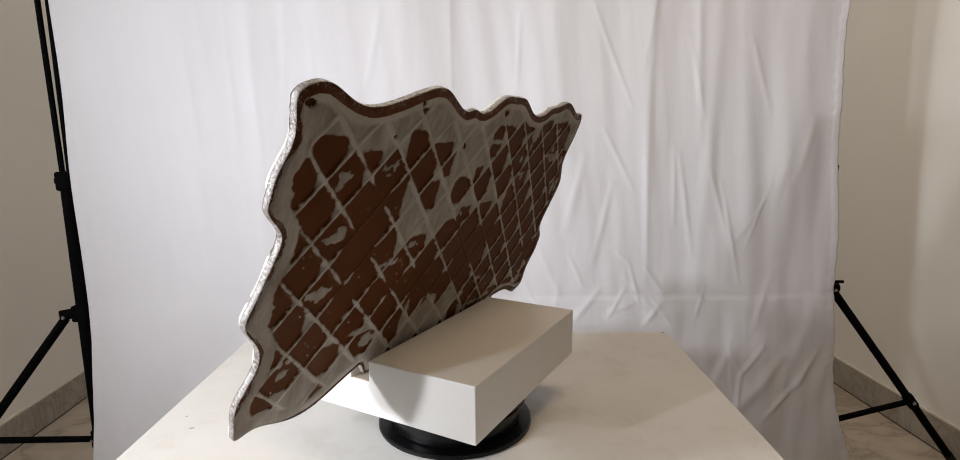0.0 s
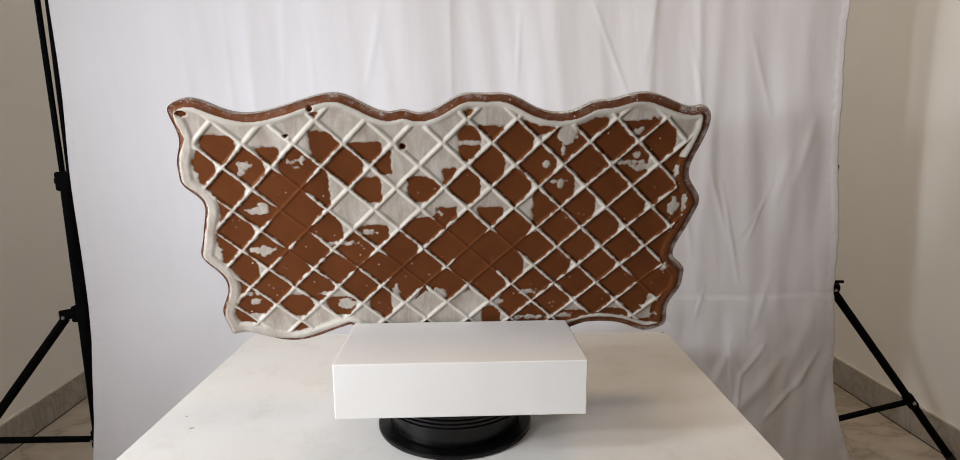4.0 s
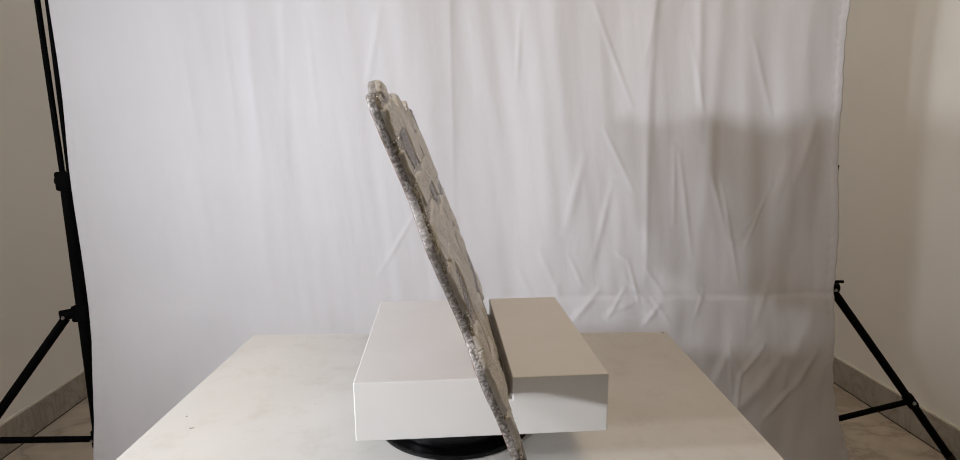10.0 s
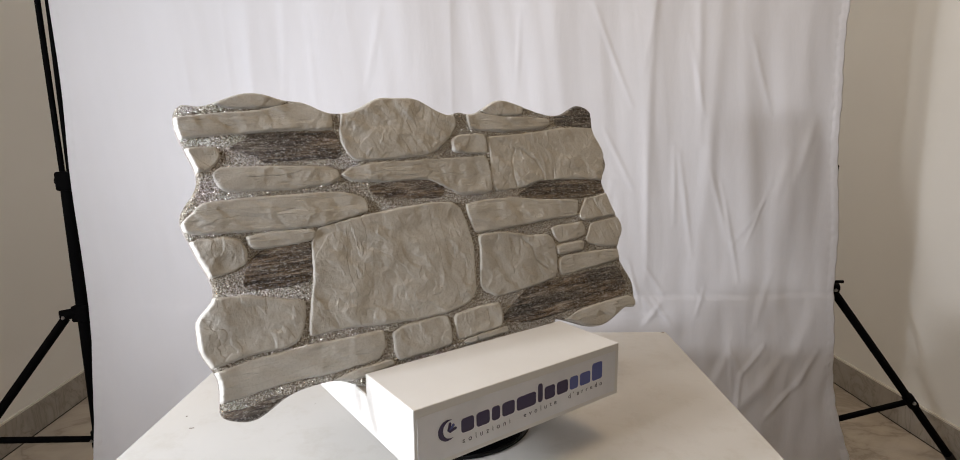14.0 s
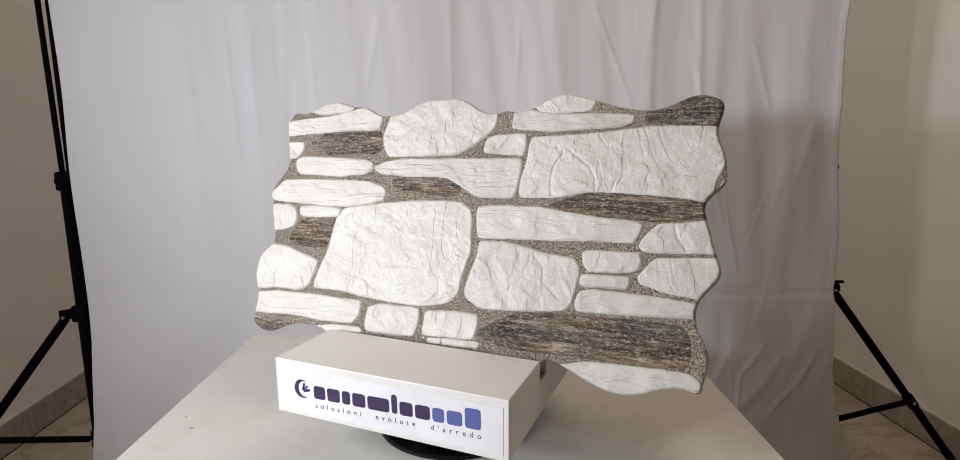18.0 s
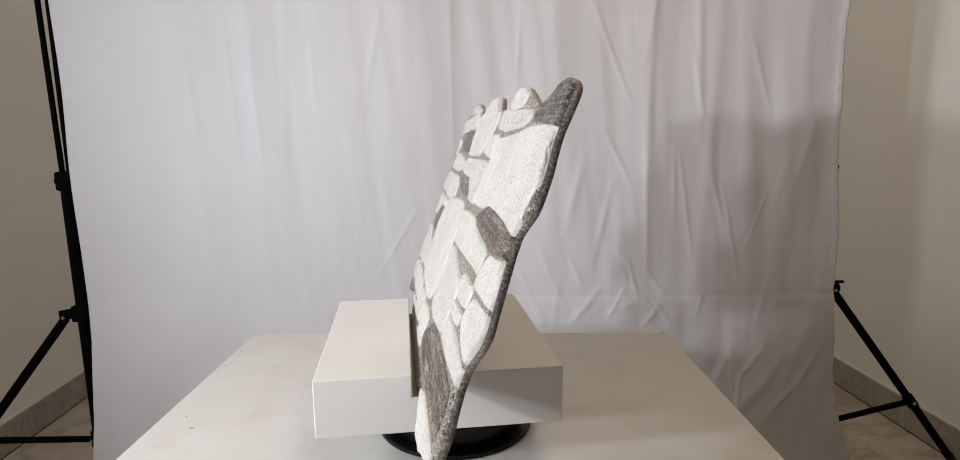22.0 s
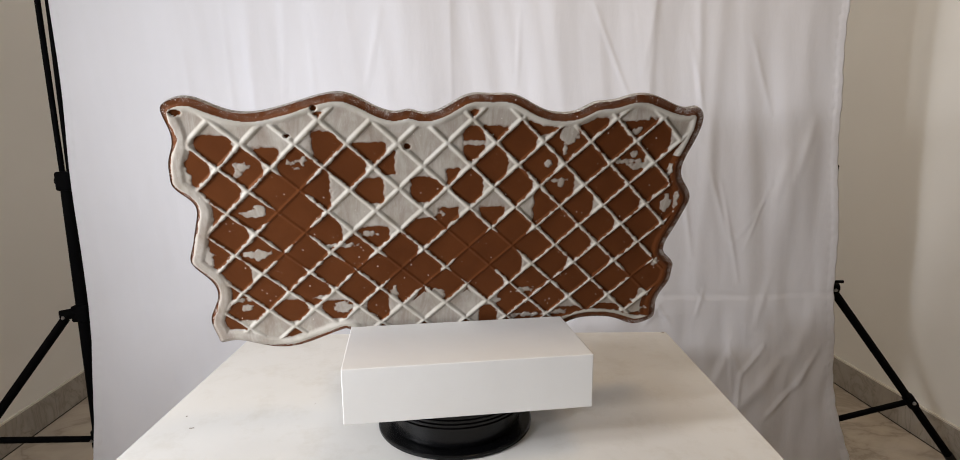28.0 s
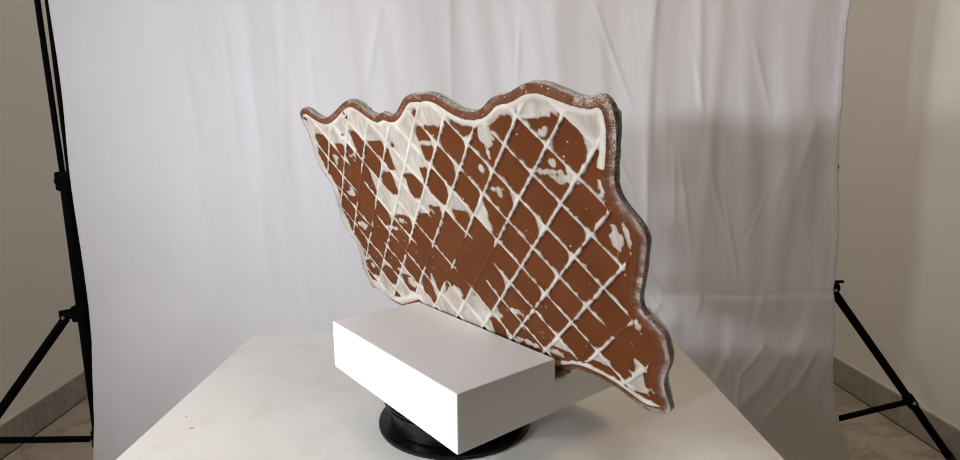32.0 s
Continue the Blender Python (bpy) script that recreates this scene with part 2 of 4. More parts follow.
def block(x0, x1, y0, y1, z0, z1, bevel=0.0, bm=None):
    bm = bm or bmesh.new()
    made = bmesh.ops.create_cube(bm, size=1.0, matrix=Matrix.LocRotScale(
        ((x0 + x1) / 2, (y0 + y1) / 2, (z0 + z1) / 2), None, (x1 - x0, y1 - y0, z1 - z0)))
    if bevel:
        edges = {e for v in made["verts"] for e in v.link_edges}
        bmesh.ops.bevel(bm, geom=list(edges), offset=bevel, segments=2, affect="EDGES", profile=0.5)
    return bm


def tube(a, b, r0, r1=None, sides=16, bm=None):
    bm = bm or bmesh.new()
    a, b = Vector(a), Vector(b)
    m = Matrix.Translation((a + b) / 2) @ (b - a).to_track_quat("Z", "Y").to_matrix().to_4x4()
    bmesh.ops.create_cone(bm, cap_ends=True, segments=sides, radius1=r0, radius2=r0 if r1 is None else r1, depth=(b - a).length, matrix=m)
    return bm


def lathe(profile, sides=72):
    bm = bmesh.new()
    rings = []
    for r, z in profile:
        rings.append([bm.verts.new((r * math.cos(i * math.tau / sides), r * math.sin(i * math.tau / sides), z)) for i in range(sides)])
    for low, high in zip(rings, rings[1:]):
        for i in range(sides):
            j = (i + 1) % sides
            bm.faces.new((low[i], low[j], high[j], high[i]))
    bm.faces.new(rings[-1])
    bm.faces.new(rings[0][::-1])
    return bm


def grid_mesh(name, verts, quads, material, parent, smooth=True, label=""):
    data = bpy.data.meshes.new(name)
    data.from_pydata(verts, [], quads)
    data.materials.append(material)
    if smooth:
        data.polygons.foreach_set("use_smooth", [True] * len(data.polygons))
    ob = new(name, data)
    ob.parent = parent
    if label:
        ob["label"] = label
    return ob


# ---- the room ----
LEFT, RIGHT, BACK, FRONT, HIGH = -1.622, 1.73, 2.35, -6.6, 2.8


def setting(name, bm, material, label, category):
    return tagged(part(name, bm, material), label, category, "", "structure")


WIDE, TURN = 3.8, 0.75  # unseen widening to the south from TURN on, added to cut bounced light
setting("floor", block(LEFT - 0.15, WIDE + 0.15, FRONT - 0.15, BACK + 0.15, -0.1, 0.0), FLOOR, "polished pale marble floor with brown veins", "floor")
setting("ceiling", block(LEFT - 0.15, WIDE + 0.15, FRONT - 0.15, BACK + 0.15, HIGH, HIGH + 0.1), WALL, "plain white painted ceiling", "ceiling")
setting("wall_west", block(LEFT - 0.15, LEFT, FRONT, BACK, 0, HIGH), WALL, "off-white painted plaster side wall", "wall")
setting("wall_east", block(RIGHT, RIGHT + 0.15, TURN, BACK, 0, HIGH), WALL, "off-white painted plaster side wall", "wall")
setting("wall_return", block(RIGHT + 0.15, WIDE, TURN, TURN + 0.15, 0, HIGH), WALL, "unseen off-white wall beside the added corner", "wall")
setting("wall_far_east", block(WIDE, WIDE + 0.15, FRONT, TURN + 0.15, 0, HIGH), WALL, "unseen off-white wall closing the room", "wall")
setting("wall_north", block(LEFT - 0.15, RIGHT + 0.15, BACK, BACK + 0.15, 0, HIGH), WALL, "off-white painted wall behind the cloth", "wall")
setting("wall_south", block(LEFT - 0.15, WIDE + 0.15, FRONT - 0.15, FRONT, 0, HIGH), WALL, "unseen off-white wall closing the room", "wall")


def skirting(name, x0, x1, side, start):
    run = tagged(empty(name), "grey marble skirting with a pale top line", "baseboard", "", "structure")
    y = start
    while y < BACK - 0.01:
        end = min(y + 0.9, BACK)
        part("skirting_slab", block(x0, x1, y + 0.0003, end - 0.0003, 0.0, 0.116, 0.0015), SKIRT, run)
        y = end
    lip = 0.0015
    part("floor_joint", block(x0 - (lip if side > 0 else 0), x1 + (lip if side < 0 else 0), start, BACK, 0.0004, 0.004), GROUT, run, "dark joint along the floor")
    part("top_line", block(x0 + (0.002 if side > 0 else 0), x1 - (0.002 if side < 0 else 0), start, BACK, 0.116, 0.122), TRIM, run, "pale filler line along the top")
    return run


skirting("baseboard_west", LEFT, LEFT + 0.012, -1, FRONT)
skirting("baseboard_east", RIGHT - 0.012, RIGHT, 1, TURN)


# ---- backdrop cloth ----
def crease(x, z, x0, z0, x1, z1, width):
    """How near the places (x, z) lie to the crease between two places: 1 on it, 0 away."""
    dx, dz = x1 - x0, z1 - z0
    s = ((x - x0) * dx + (z - z0) * dz) / (dx * dx + dz * dz)
    c = np.clip(s, 0.0, 1.0)
    fade = np.exp(-((s - c) * 3) ** 2)
    d = np.hypot(x - x0 - c * dx, z - z0 - c * dz)
    return fade * np.exp(-(d / width) ** 2) * (0.35 + 0.65 * np.sin(math.pi * np.clip(s, 0.05, 0.95)))


def rumple(x, z, kx, kz, shear, seed):
    return np.array([noise.noise((a * kx + b * shear, b * kz, seed)) for a, b in zip(x.tolist(), z.tolist())])


CLOTH_Y = 0.93
CREASES = [
    (0.62, 1.7, 0.55, 1.3, 0.010, 0.003),
    (-0.09, 0.93, -0.22, 0.72, 0.006, 0.004), (0.95, 0.93, 0.84, 0.78, 0.006, 0.003),
    (1.05, 0.44, 0.86, 0.20, 0.020, 0.012), (1.12, 0.56, 1.05, 0.34, 0.022, 0.010), (0.86, 0.44, 0.76, 0.20, 0.014, 0.009),
    (-0.80, 1.4, -0.66, 0.62, 0.03, 0.005), (0.26, 0.78, 0.34, 0.60, 0.010, 0.005), (0.44, 0.66, 0.36, 0.56, 0.010, 0.007),
    (0.52, 0.70, 0.62, 0.58, 0.010, 0.006), (0.20, 0.72, 0.27, 0.56, 0.010, 0.006), (0.32, 0.70, 0.30, 0.54, 0.012, 0.005),
    (-0.98, 0.80, -0.86, 0.30, 0.030, 0.008), (1.10, 1.20, 0.98, 0.80, 0.050, 0.010), (0.46, 0.58, 0.56, 0.62, 0.008, 0.004),
    (0.443, 1.143, 0.533, 0.967, 0.007, 0.006), (0.40, 1.50, 0.523, 1.206, 0.007, 0.006), (0.576, 1.60, 0.572, 0.95, 0.013, 0.005),
    (0.572, 1.06, 0.587, 0.70, 0.010, 0.006), (0.486, 0.781, 0.528, 0.744, 0.006, 0.005), (0.528, 0.750, 0.570, 0.604, 0.006, 0.006),
    (0.348, 0.765, 0.390, 0.673, 0.006, 0.005), (0.386, 1.06, 0.335, 0.84, 0.014, 0.007), (0.656, 1.09, 0.666, 0.86, 0.008, 0.005),
    (0.770, 1.008, 0.833, 0.811, 0.010, 0.008), (0.583, 0.724, 0.642, 0.640, 0.006, 0.006), (0.461, 0.578, 0.756, 0.571, 0.004, 0.003),
    (0.687, 0.655, 0.883, 0.632, 0.004, -0.003), (0.868, 0.443, 0.901, 0.373, 0.012, 0.008), (0.634, 0.612, 0.582, 0.537, 0.008, 0.007),
    (0.737, 0.656, 0.772, 0.618, 0.005, 0.004), (0.70, 1.60, 0.73, 1.10, 0.012, 0.007),
    (0.98, 0.70, 0.93, 0.52, 0.012, 0.006), (0.969, 0.463, 0.902, 0.369, 0.008, 0.009), (0.902, 0.379, 0.896, 0.208, 0.007, 0.009), (1.150, 0.438, 1.087, 0.313, 0.011, 0.010),
    (1.090, 0.328, 0.990, 0.217, 0.010, 0.011), (0.859, 0.478, 0.880, 0.313, 0.006, 0.005), (0.960, 0.976, 0.886, 0.781, 0.005, 0.004),
    (1.004, 1.067, 0.970, 0.921, 0.014, 0.006), (1.071, 1.156, 1.030, 0.994, 0.014, 0.007), (0.688, 1.398, 0.738, 1.175, 0.008, 0.005),
    (0.867, 1.398, 0.939, 1.183, 0.009, 0.006), (0.671, 1.070, 0.726, 0.755, 0.008, 0.006), (0.806, 0.978, 0.874, 0.676, 0.007, 0.006),
    (0.473, 0.982, 0.424, 0.761, 0.010, 0.006), (0.198, 1.463, 0.191, 1.264, 0.007, 0.004), (-0.191, 1.462, -0.232, 1.265, 0.010, 0.005),
    (-0.391, 1.445, -0.373, 1.165, 0.010, 0.004), (-0.559, 1.397, -0.525, 0.941, 0.012, 0.005), (-0.726, 1.364, -0.704, 1.065, 0.012, 0.004),
    (-0.798, 0.598, -0.648, 0.241, 0.020, 0.005), (0.598, 0.643, 0.670, 0.543, 0.006, 0.006), (0.521, 0.664, 0.468, 0.568, 0.006, 0.005),
    (0.770, 0.658, 0.746, 0.561, 0.006, 0.005),
    (-0.45, 1.60, -0.47, 1.05, 0.012, 0.004), (-0.62, 1.55, -0.60, 1.10, 0.010, 0.004),
]
# upright folds: place at the top and at the bottom, half width, depth towards the room
FOLDS = [
    (0.57, 0.58, 0.026, 0.010), (0.66, 0.64, 0.040, -0.006), (0.47, 0.44, 0.035, -0.010), (0.76, 0.74, 0.022, 0.010), (0.86, 0.90, 0.040, 0.012),
    (1.02, 1.00, 0.035, 0.012), (0.94, 0.96, 0.030, -0.010), (0.30, 0.26, 0.045, 0.010), (0.16, 0.20, 0.040, -0.008), (-0.34, -0.26, 0.040, 0.007),
    (-0.56, -0.50, 0.018, 0.006), (-0.48, -0.42, 0.025, -0.006), (-0.24, -0.16, 0.030, -0.006), (-0.74, -0.70, 0.05, 0.006), (1.10, 1.12, 0.03, -0.01),
]


def cloth_depth(x, z):
    d = 0.004 * np.sin(x * 7.3 + 0.8 * np.sin(z * 1.3))
    d += 0.011 * rumple(x, z, 3.2, 0.55, 0, 3.1) + 0.006 * rumple(x, z, 9, 0.9, 1, 7.7) + 0.0026 * rumple(x, z, 26, 2.2, 3, 2.4)
    low = np.clip((0.95 - z) / 0.6, 0, 1)
    high = np.clip((z - 0.45) / 0.5, 0, 1)
    for xt, xb, width, depth in FOLDS:
        c = xb + (xt - xb) * z / 1.5 + 0.010 * np.sin(z * 4 + xt * 20)
        d -= 0.38 * depth * high * np.exp(-((x - c) / width) ** 2)
    d += 0.010 * low * rumple(x, z, 5.5, 4.0, 0, 1.7) + 0.005 * rumple(x, z, 21, 9, 0, 5.2) * low * np.clip((x + 0.1) * 2, 0.3, 1)
    # storage fold across, pressed fold down the middle
    line = z - 0.635 - 0.006 * np.sin(x * 5)
    faint = 0.35 + 0.65 * np.clip((x + 0.1) * 3, 0, 1)
    d += faint * (0.0020 * np.exp(-(line / 0.008) ** 2) + 0.0024 / (1 + np.exp(np.clip(-line / 0.006, -50, 50))))
    past = np.maximum(x - 0.002 - 0.008 * (1.5 - z), 0)
    d += 0.012 * (1 - np.exp(-past / 0.03)) * np.exp(-past / 0.15) * np.clip((z - 0.75) / 0.5, 0, 1)
    for x0, z0, x1, z1, width, depth in CREASES:
        d -= 0.50 * depth * crease(x, z, x0, z0, x1, z1, width)
    return d


def backdrop():
    cloth = tagged(empty("backdrop_cloth"), "hanging white creased cotton photo backdrop", "backdrop cloth")
    nx, nz, z0, z1 = 560, 320, 0.012, 2.10
    zs = np.linspace(z0, z1, nz + 1)
    xl = np.interp(zs, (0.0, 0.15, 0.28, 0.38, 0.53, 1.5), (-1.135, -1.110, -1.089, -1.078, -1.069, -1.065)) + 0.003 * np.sin(zs * 11)
    xr = np.interp(zs, (0.0, 0.06, 0.15, 0.26, 0.39, 0.59, 0.79, 0.97, 1.15, 1.5), (1.308, 1.291, 1.262, 1.235, 1.211, 1.192, 1.180, 1.166, 1.147, 1.142))
    xr = xr + 0.003 * np.sin(zs * 17) + 0.0012 * np.sin(zs * 95)
    x = (xl[:, None] + (xr - xl)[:, None] * np.linspace(0, 1, nx + 1)[None, :]).ravel()
    z = np.repeat(zs, nx + 1)
    edge = np.minimum(x - np.repeat(xl, nx + 1), np.repeat(xr, nx + 1) - x)
    hem = -0.0012 * (edge < 0.018) + 0.0012 * np.sin(z * 190 + 2 * np.sin(z * 13)) * np.exp(-((edge - 0.016) / 0.009) ** 2)
    y = CLOTH_Y + cloth_depth(x, z) + hem - 0.10 * np.maximum(0, 0.10 - z)
    verts = np.column_stack([x, y, z]).tolist()
    a = (np.arange(nz)[:, None] * (nx + 1) + np.arange(nx)[None, :]).ravel()
    quads = np.column_stack([a, a + 1, a + nx + 2, a + nx + 1]).tolist()
    sheet = grid_mesh("sheet", verts, quads, COTTON, cloth)
    mod = sheet.modifiers.new("thickness", "SOLIDIFY")
    mod.thickness = 0.0012
    return cloth


backdrop()


# ---- backdrop stands ----
def stand(x, y, out, hub_z, foot, brace_z, joint_z, ahead):
    """A black backdrop stand; out is -1 or 1, the side to which its shown leg points, ahead how far it is turned to the room."""
    s = tagged(empty("backdrop_stand", pose(x, y, 0)), "black metal tripod backdrop stand beside the cloth", "light stand", "backdrop stands")
    part("lower_tube", tube((0, 0, brace_z - 0.03), (0, 0, 0.995), 0.0165), BLACK, s)
    part("upper_tube", tube((-0.006 if out < 0 else -0.006, 0, 0.98), (-0.021 if out < 0 else -0.008, 0, 2.12), 0.0075), BLACK, s)
    part("side_tube", tube((-out * 0.010, 0.004, 0.98), (-out * 0.014, 0.004, 2.12), 0.0065), BLACK, s)
    collar = part("collar", block(-0.021, 0.021 if out < 0 else 0.013, -0.019, 0.019, 0.975, 1.030, 0.006), BLACK, s)
    if out < 0:
        part("clamp_knob", tube((out * 0.018, 0, 1.003), (out * 0.026, 0, 1.003), 0.014, 0.012, 10), BLACK, collar)
    hub = part("hub", block(-0.023, 0.023, -0.021, 0.021, hub_z - 0.028, hub_z + 0.022, 0.005), BLACK, s)
    if out > 0:
        part("lock_handle", tube((0, -0.02, hub_z + 0.020), (0.056, -0.026, hub_z + 0.022), 0.006, 0.005, 10), BLACK, hub)
    low = part("lower_collar", tube((0, 0, brace_z - 0.025), (0, 0, brace_z + 0.025), 0.022), BLACK, s)
    part("rivet", tube((out * 0.012, -0.020, brace_z), (out * 0.012, -0.0245, brace_z), 0.005, 0.004, 10), STEEL, low)
    for turn in (-ahead, 65, 115):
        c, n = math.cos(radians(turn)) * out, math.sin(radians(turn))
        at = lambda r, z: Vector((c * r, n * r, z))
        top, end = at(0.045, hub_z - 0.016), at(foot, 0.014)
        joint = top.lerp(end, (top.z - joint_z) / (top.z - end.z))
        along = (end - top).normalized()
        lug = part("hub_lug", tube(at(0.012, hub_z), at(0.056, hub_z - 0.006), 0.015, 0.017, 12), BLACK, hub)
        part("rivet", tube(at(0.042, hub_z - 0.008) + Vector((0, -0.014, 0)), at(0.042, hub_z - 0.008) + Vector((0, -0.019, 0)), 0.006, 0.005, 10), STEEL, hub)
        leg = part("leg", tube(top, end, 0.0125), BLACK, s)
        part("rubber_foot", tube(end - along * 0.03, end + along * 0.008, 0.015, 0.013, 12), RUBBER, leg)
        brace = part("brace", tube(at(0.015, brace_z), joint, 0.0095), BLACK, s)
        part("rivet", tube(joint + Vector((0, -0.0155, 0)), joint + Vector((0, -0.0205, 0)), 0.006, 0.005, 10), STEEL, brace)
        part("joint_clip", tube(joint - along * 0.022, joint + along * 0.022, 0.0165), BLACK, brace)
    return s


stand(-1.115, 0.978, -1, 0.610, 0.47, 0.198, 0.267, 25)
stand(1.170, 0.978, 1, 0.640, 0.528, 0.160, 0.237, 0)
bar = tagged(empty("crossbar"), "black metal crossbar carrying the cloth", "crossbar")
part("bar_tube", tube((-1.16, 0.955, 2.112), (1.22, 0.955, 2.112), 0.011), BLACK, bar)


# ---- table ----
def table():
    t = tagged(empty("display_table", pose(-0.005, 0.0, 0, 0, 0, -2.8)), "worn off-white painted wooden display table", "table")
    part("tabletop", block(-0.40, 0.40, -0.47, 0.332, 0.722, 0.75, 0.002), TABLE, t)
    for x0, x1, y0, y1 in ((-0.38, 0.38, -0.45, -0.43), (-0.38, 0.38, 0.292, 0.312), (-0.38, -0.36, -0.43, 0.292), (0.36, 0.38, -0.43, 0.292)):
        part("apron", block(x0, x1, y0, y1, 0.62, 0.722, 0.001), TABLE, t)
    for x, y, w, h, a in ((-0.344, -0.022, 0.0030, 0.0007, 8), (-0.367, 0.010, 0.0012, 0.0007, 0), (0.392, 0.326, 0.003, 0.0010, 20)):
        chip = part("paint_chip", block(-w, w, -h, h, 0.0, 0.0006, 0.0002), CHIP, t, "tiny dark chip in the paint")
        chip.matrix_basis = pose(x, y, 0.7499, 0, 0, a)
    for x in (-0.355, 0.355):
        for y in (-0.424, 0.287):
            part("leg", block(x - 0.022, x + 0.022, y - 0.022, y + 0.022, 0.0, 0.70, 0.003), TABLE, t)
    return t


table()

# ---- turntable: a black spool ----
BOX_TOP = 0.8767
SPOOL_TOP = BOX_TOP - 0.0665


def spool():
    s = tagged(empty("turntable", pose(0, 0, 0.75)), "glossy black plastic spool used as turntable on the table", "turntable")
    top = SPOOL_TOP - 0.75
    part("lower_flange", lathe([(0.1012, 0.0), (0.1030, 0.001), (0.1030, 0.0045), (0.1012, 0.0058), (0.093, 0.006)]), PLASTIC, s, smooth=False)
    part("drum", lathe([(0.086, 0.006), (0.087, 0.008), (0.087, 0.031), (0.0865, 0.032)]), PLASTIC, s)
    profile = [(0.086, 0.032)]
    for i in range(4):
        z = 0.032 + i * 0.0052
        profile += [(0.0925, z + 0.0004), (0.0945, z + 0.0012), (0.0945, z + 0.0036), (0.0925, z + 0.0046)]
    profile += [(0.090, top - 0.001), (0.088, top)]
    part("ribbed_collar", lathe(profile), PLASTIC, s, "ribbed collar under the box")
    return s


spool()

# ---- display box with a slot ----
X0, X1, Y0, Y1, TALL = -0.1545, 0.1365, -0.1631, 0.1100, 0.0665
SLOT0, SLOT1, SLOT_DEEP = -0.0585, -0.0315, 0.026


def display_box():
    b = tagged(empty("display_box"), "white painted slotted display box carrying the tile", "display box")
    bm = bmesh.new()
    prof = [(Y0, -TALL), (Y1, -TALL), (Y1, 0), (SLOT1, 0), (SLOT1, -SLOT_DEEP), (SLOT0, -SLOT_DEEP), (SLOT0, 0), (Y0, 0)]
    ends = [[bm.verts.new((x, y, z)) for y, z in prof] for x in (X0, X1)]
    for i in range(len(prof)):
        j = (i + 1) % len(prof)
        bm.faces.new((ends[0][i], ends[1][i], ends[1][j], ends[0][j]))
    bm.faces.new(ends[0])
    bm.faces.new(ends[1][::-1])
    bmesh.ops.recalc_face_normals(bm, faces=bm.faces)
    bmesh.ops.bevel(bm, geom=list(bm.edges), offset=0.0012, segments=2, affect="EDGES", profile=0.5)
    part("body", bm, BOX, b)
    # the slot's shade, put in as a tan strip on its bottom
    part("slot_lining", block(X0 + 0.002, X1 - 0.002, SLOT0 + 0.001, SLOT1 - 0.001, -SLOT_DEEP, -SLOT_DEEP + 0.001), SLOT, b, "tan strip standing in for shade in the slot")
    sticker = part("label_film", block(X0 + 0.004, X1 - 0.006, Y0 - 0.0004, Y0 + 0.0004, -0.0610, -0.0090), STICKER, b, "white printed label film")
    front = Y0 - 0.0006

    def rounded(x, z, w, h, r, tilt=0.0):
        bm = bmesh.new()
        pts = []
        for cx, cz, a0 in ((w / 2 - r, h / 2 - r, 0), (-w / 2 + r, h / 2 - r, 90), (-w / 2 + r, -h / 2 + r, 180), (w / 2 - r, -h / 2 + r, 270)):
            for k in range(5):
                a = radians(a0 + k * 22.5)
                pts.append((cx + r * math.cos(a), cz + r * math.sin(a)))
        c, s = math.cos(tilt), math.sin(tilt)
        lo = [bm.verts.new((x + c * px - s * pz, front + 0.0002, z + s * px + c * pz)) for px, pz in pts]
        hi = [bm.verts.new((v.co.x, front - 0.0001, v.co.z)) for v in lo]
        bm.faces.new(hi)
        for i in range(len(lo)):
            j = (i + 1) % len(lo)
            bm.faces.new((lo[i], hi[i], hi[j], lo[j]))
        bmesh.ops.recalc_face_normals(bm, faces=bm.faces)
        return bm

    # the maker's mark: plain blocks, one for each character of its size and colour
    x = -0.1015
    base = lambda px: -0.0410 + 0.018 * (px + 0.1015)
    for width, rise, ink in ((0.0165, 0, INK), (0.0175, 0, INK), (0.0120, 0, INK), (0.0175, 0, INK), (0.0270, 0, INK), (0.0085, 1, INK),
                             (0.0165, 0, INK), (0.0180, 0, INK), (0.0145, 0, INK_BLUE), (0.0180, 0, INK_BLUE), (0.0180, 1, INK_BLUE)):
        h = 0.0155 + 0.0065 * rise
        part("mark_block", rounded(x + width * 0.555, base(x) + h / 2, width * 1.11 - 0.0026, h, 0.0032, 0.018), ink, sticker)
        x += width * 1.11 + 0.0005
    # round emblem before the mark: a crescent and three leaves
    bm = bmesh.new()
    n = 28
    outer, inner = [], []
    for i in range(n + 1):
        a = radians(60 + 245 * i / n)
        fat = 0.0056 * math.sin(math.pi * i / n) + 0.0002
        outer.append(bm.verts.new((-0.1165 + 0.0112 * math.cos(a), front - 0.0001, -0.0322 + 0.0112 * math.sin(a))))
        inner.append(bm.verts.new((-0.1165 + (0.0112 - fat) * math.cos(a), front - 0.0001, -0.0322 + (0.0112 - fat) * math.sin(a))))
    for i in range(n):
        bm.faces.new((outer[i], outer[i + 1], inner[i + 1], inner[i]))
    part("emblem_crescent", bm, INK, sticker)
    for k, (a, ink) in enumerate(((75, INK), (45, INK_BLUE), (15, INK))):
        d = Vector((math.cos(radians(a)), math.sin(radians(a))))
        c = Vector((-0.1160, -0.0350)) + d * 0.0058
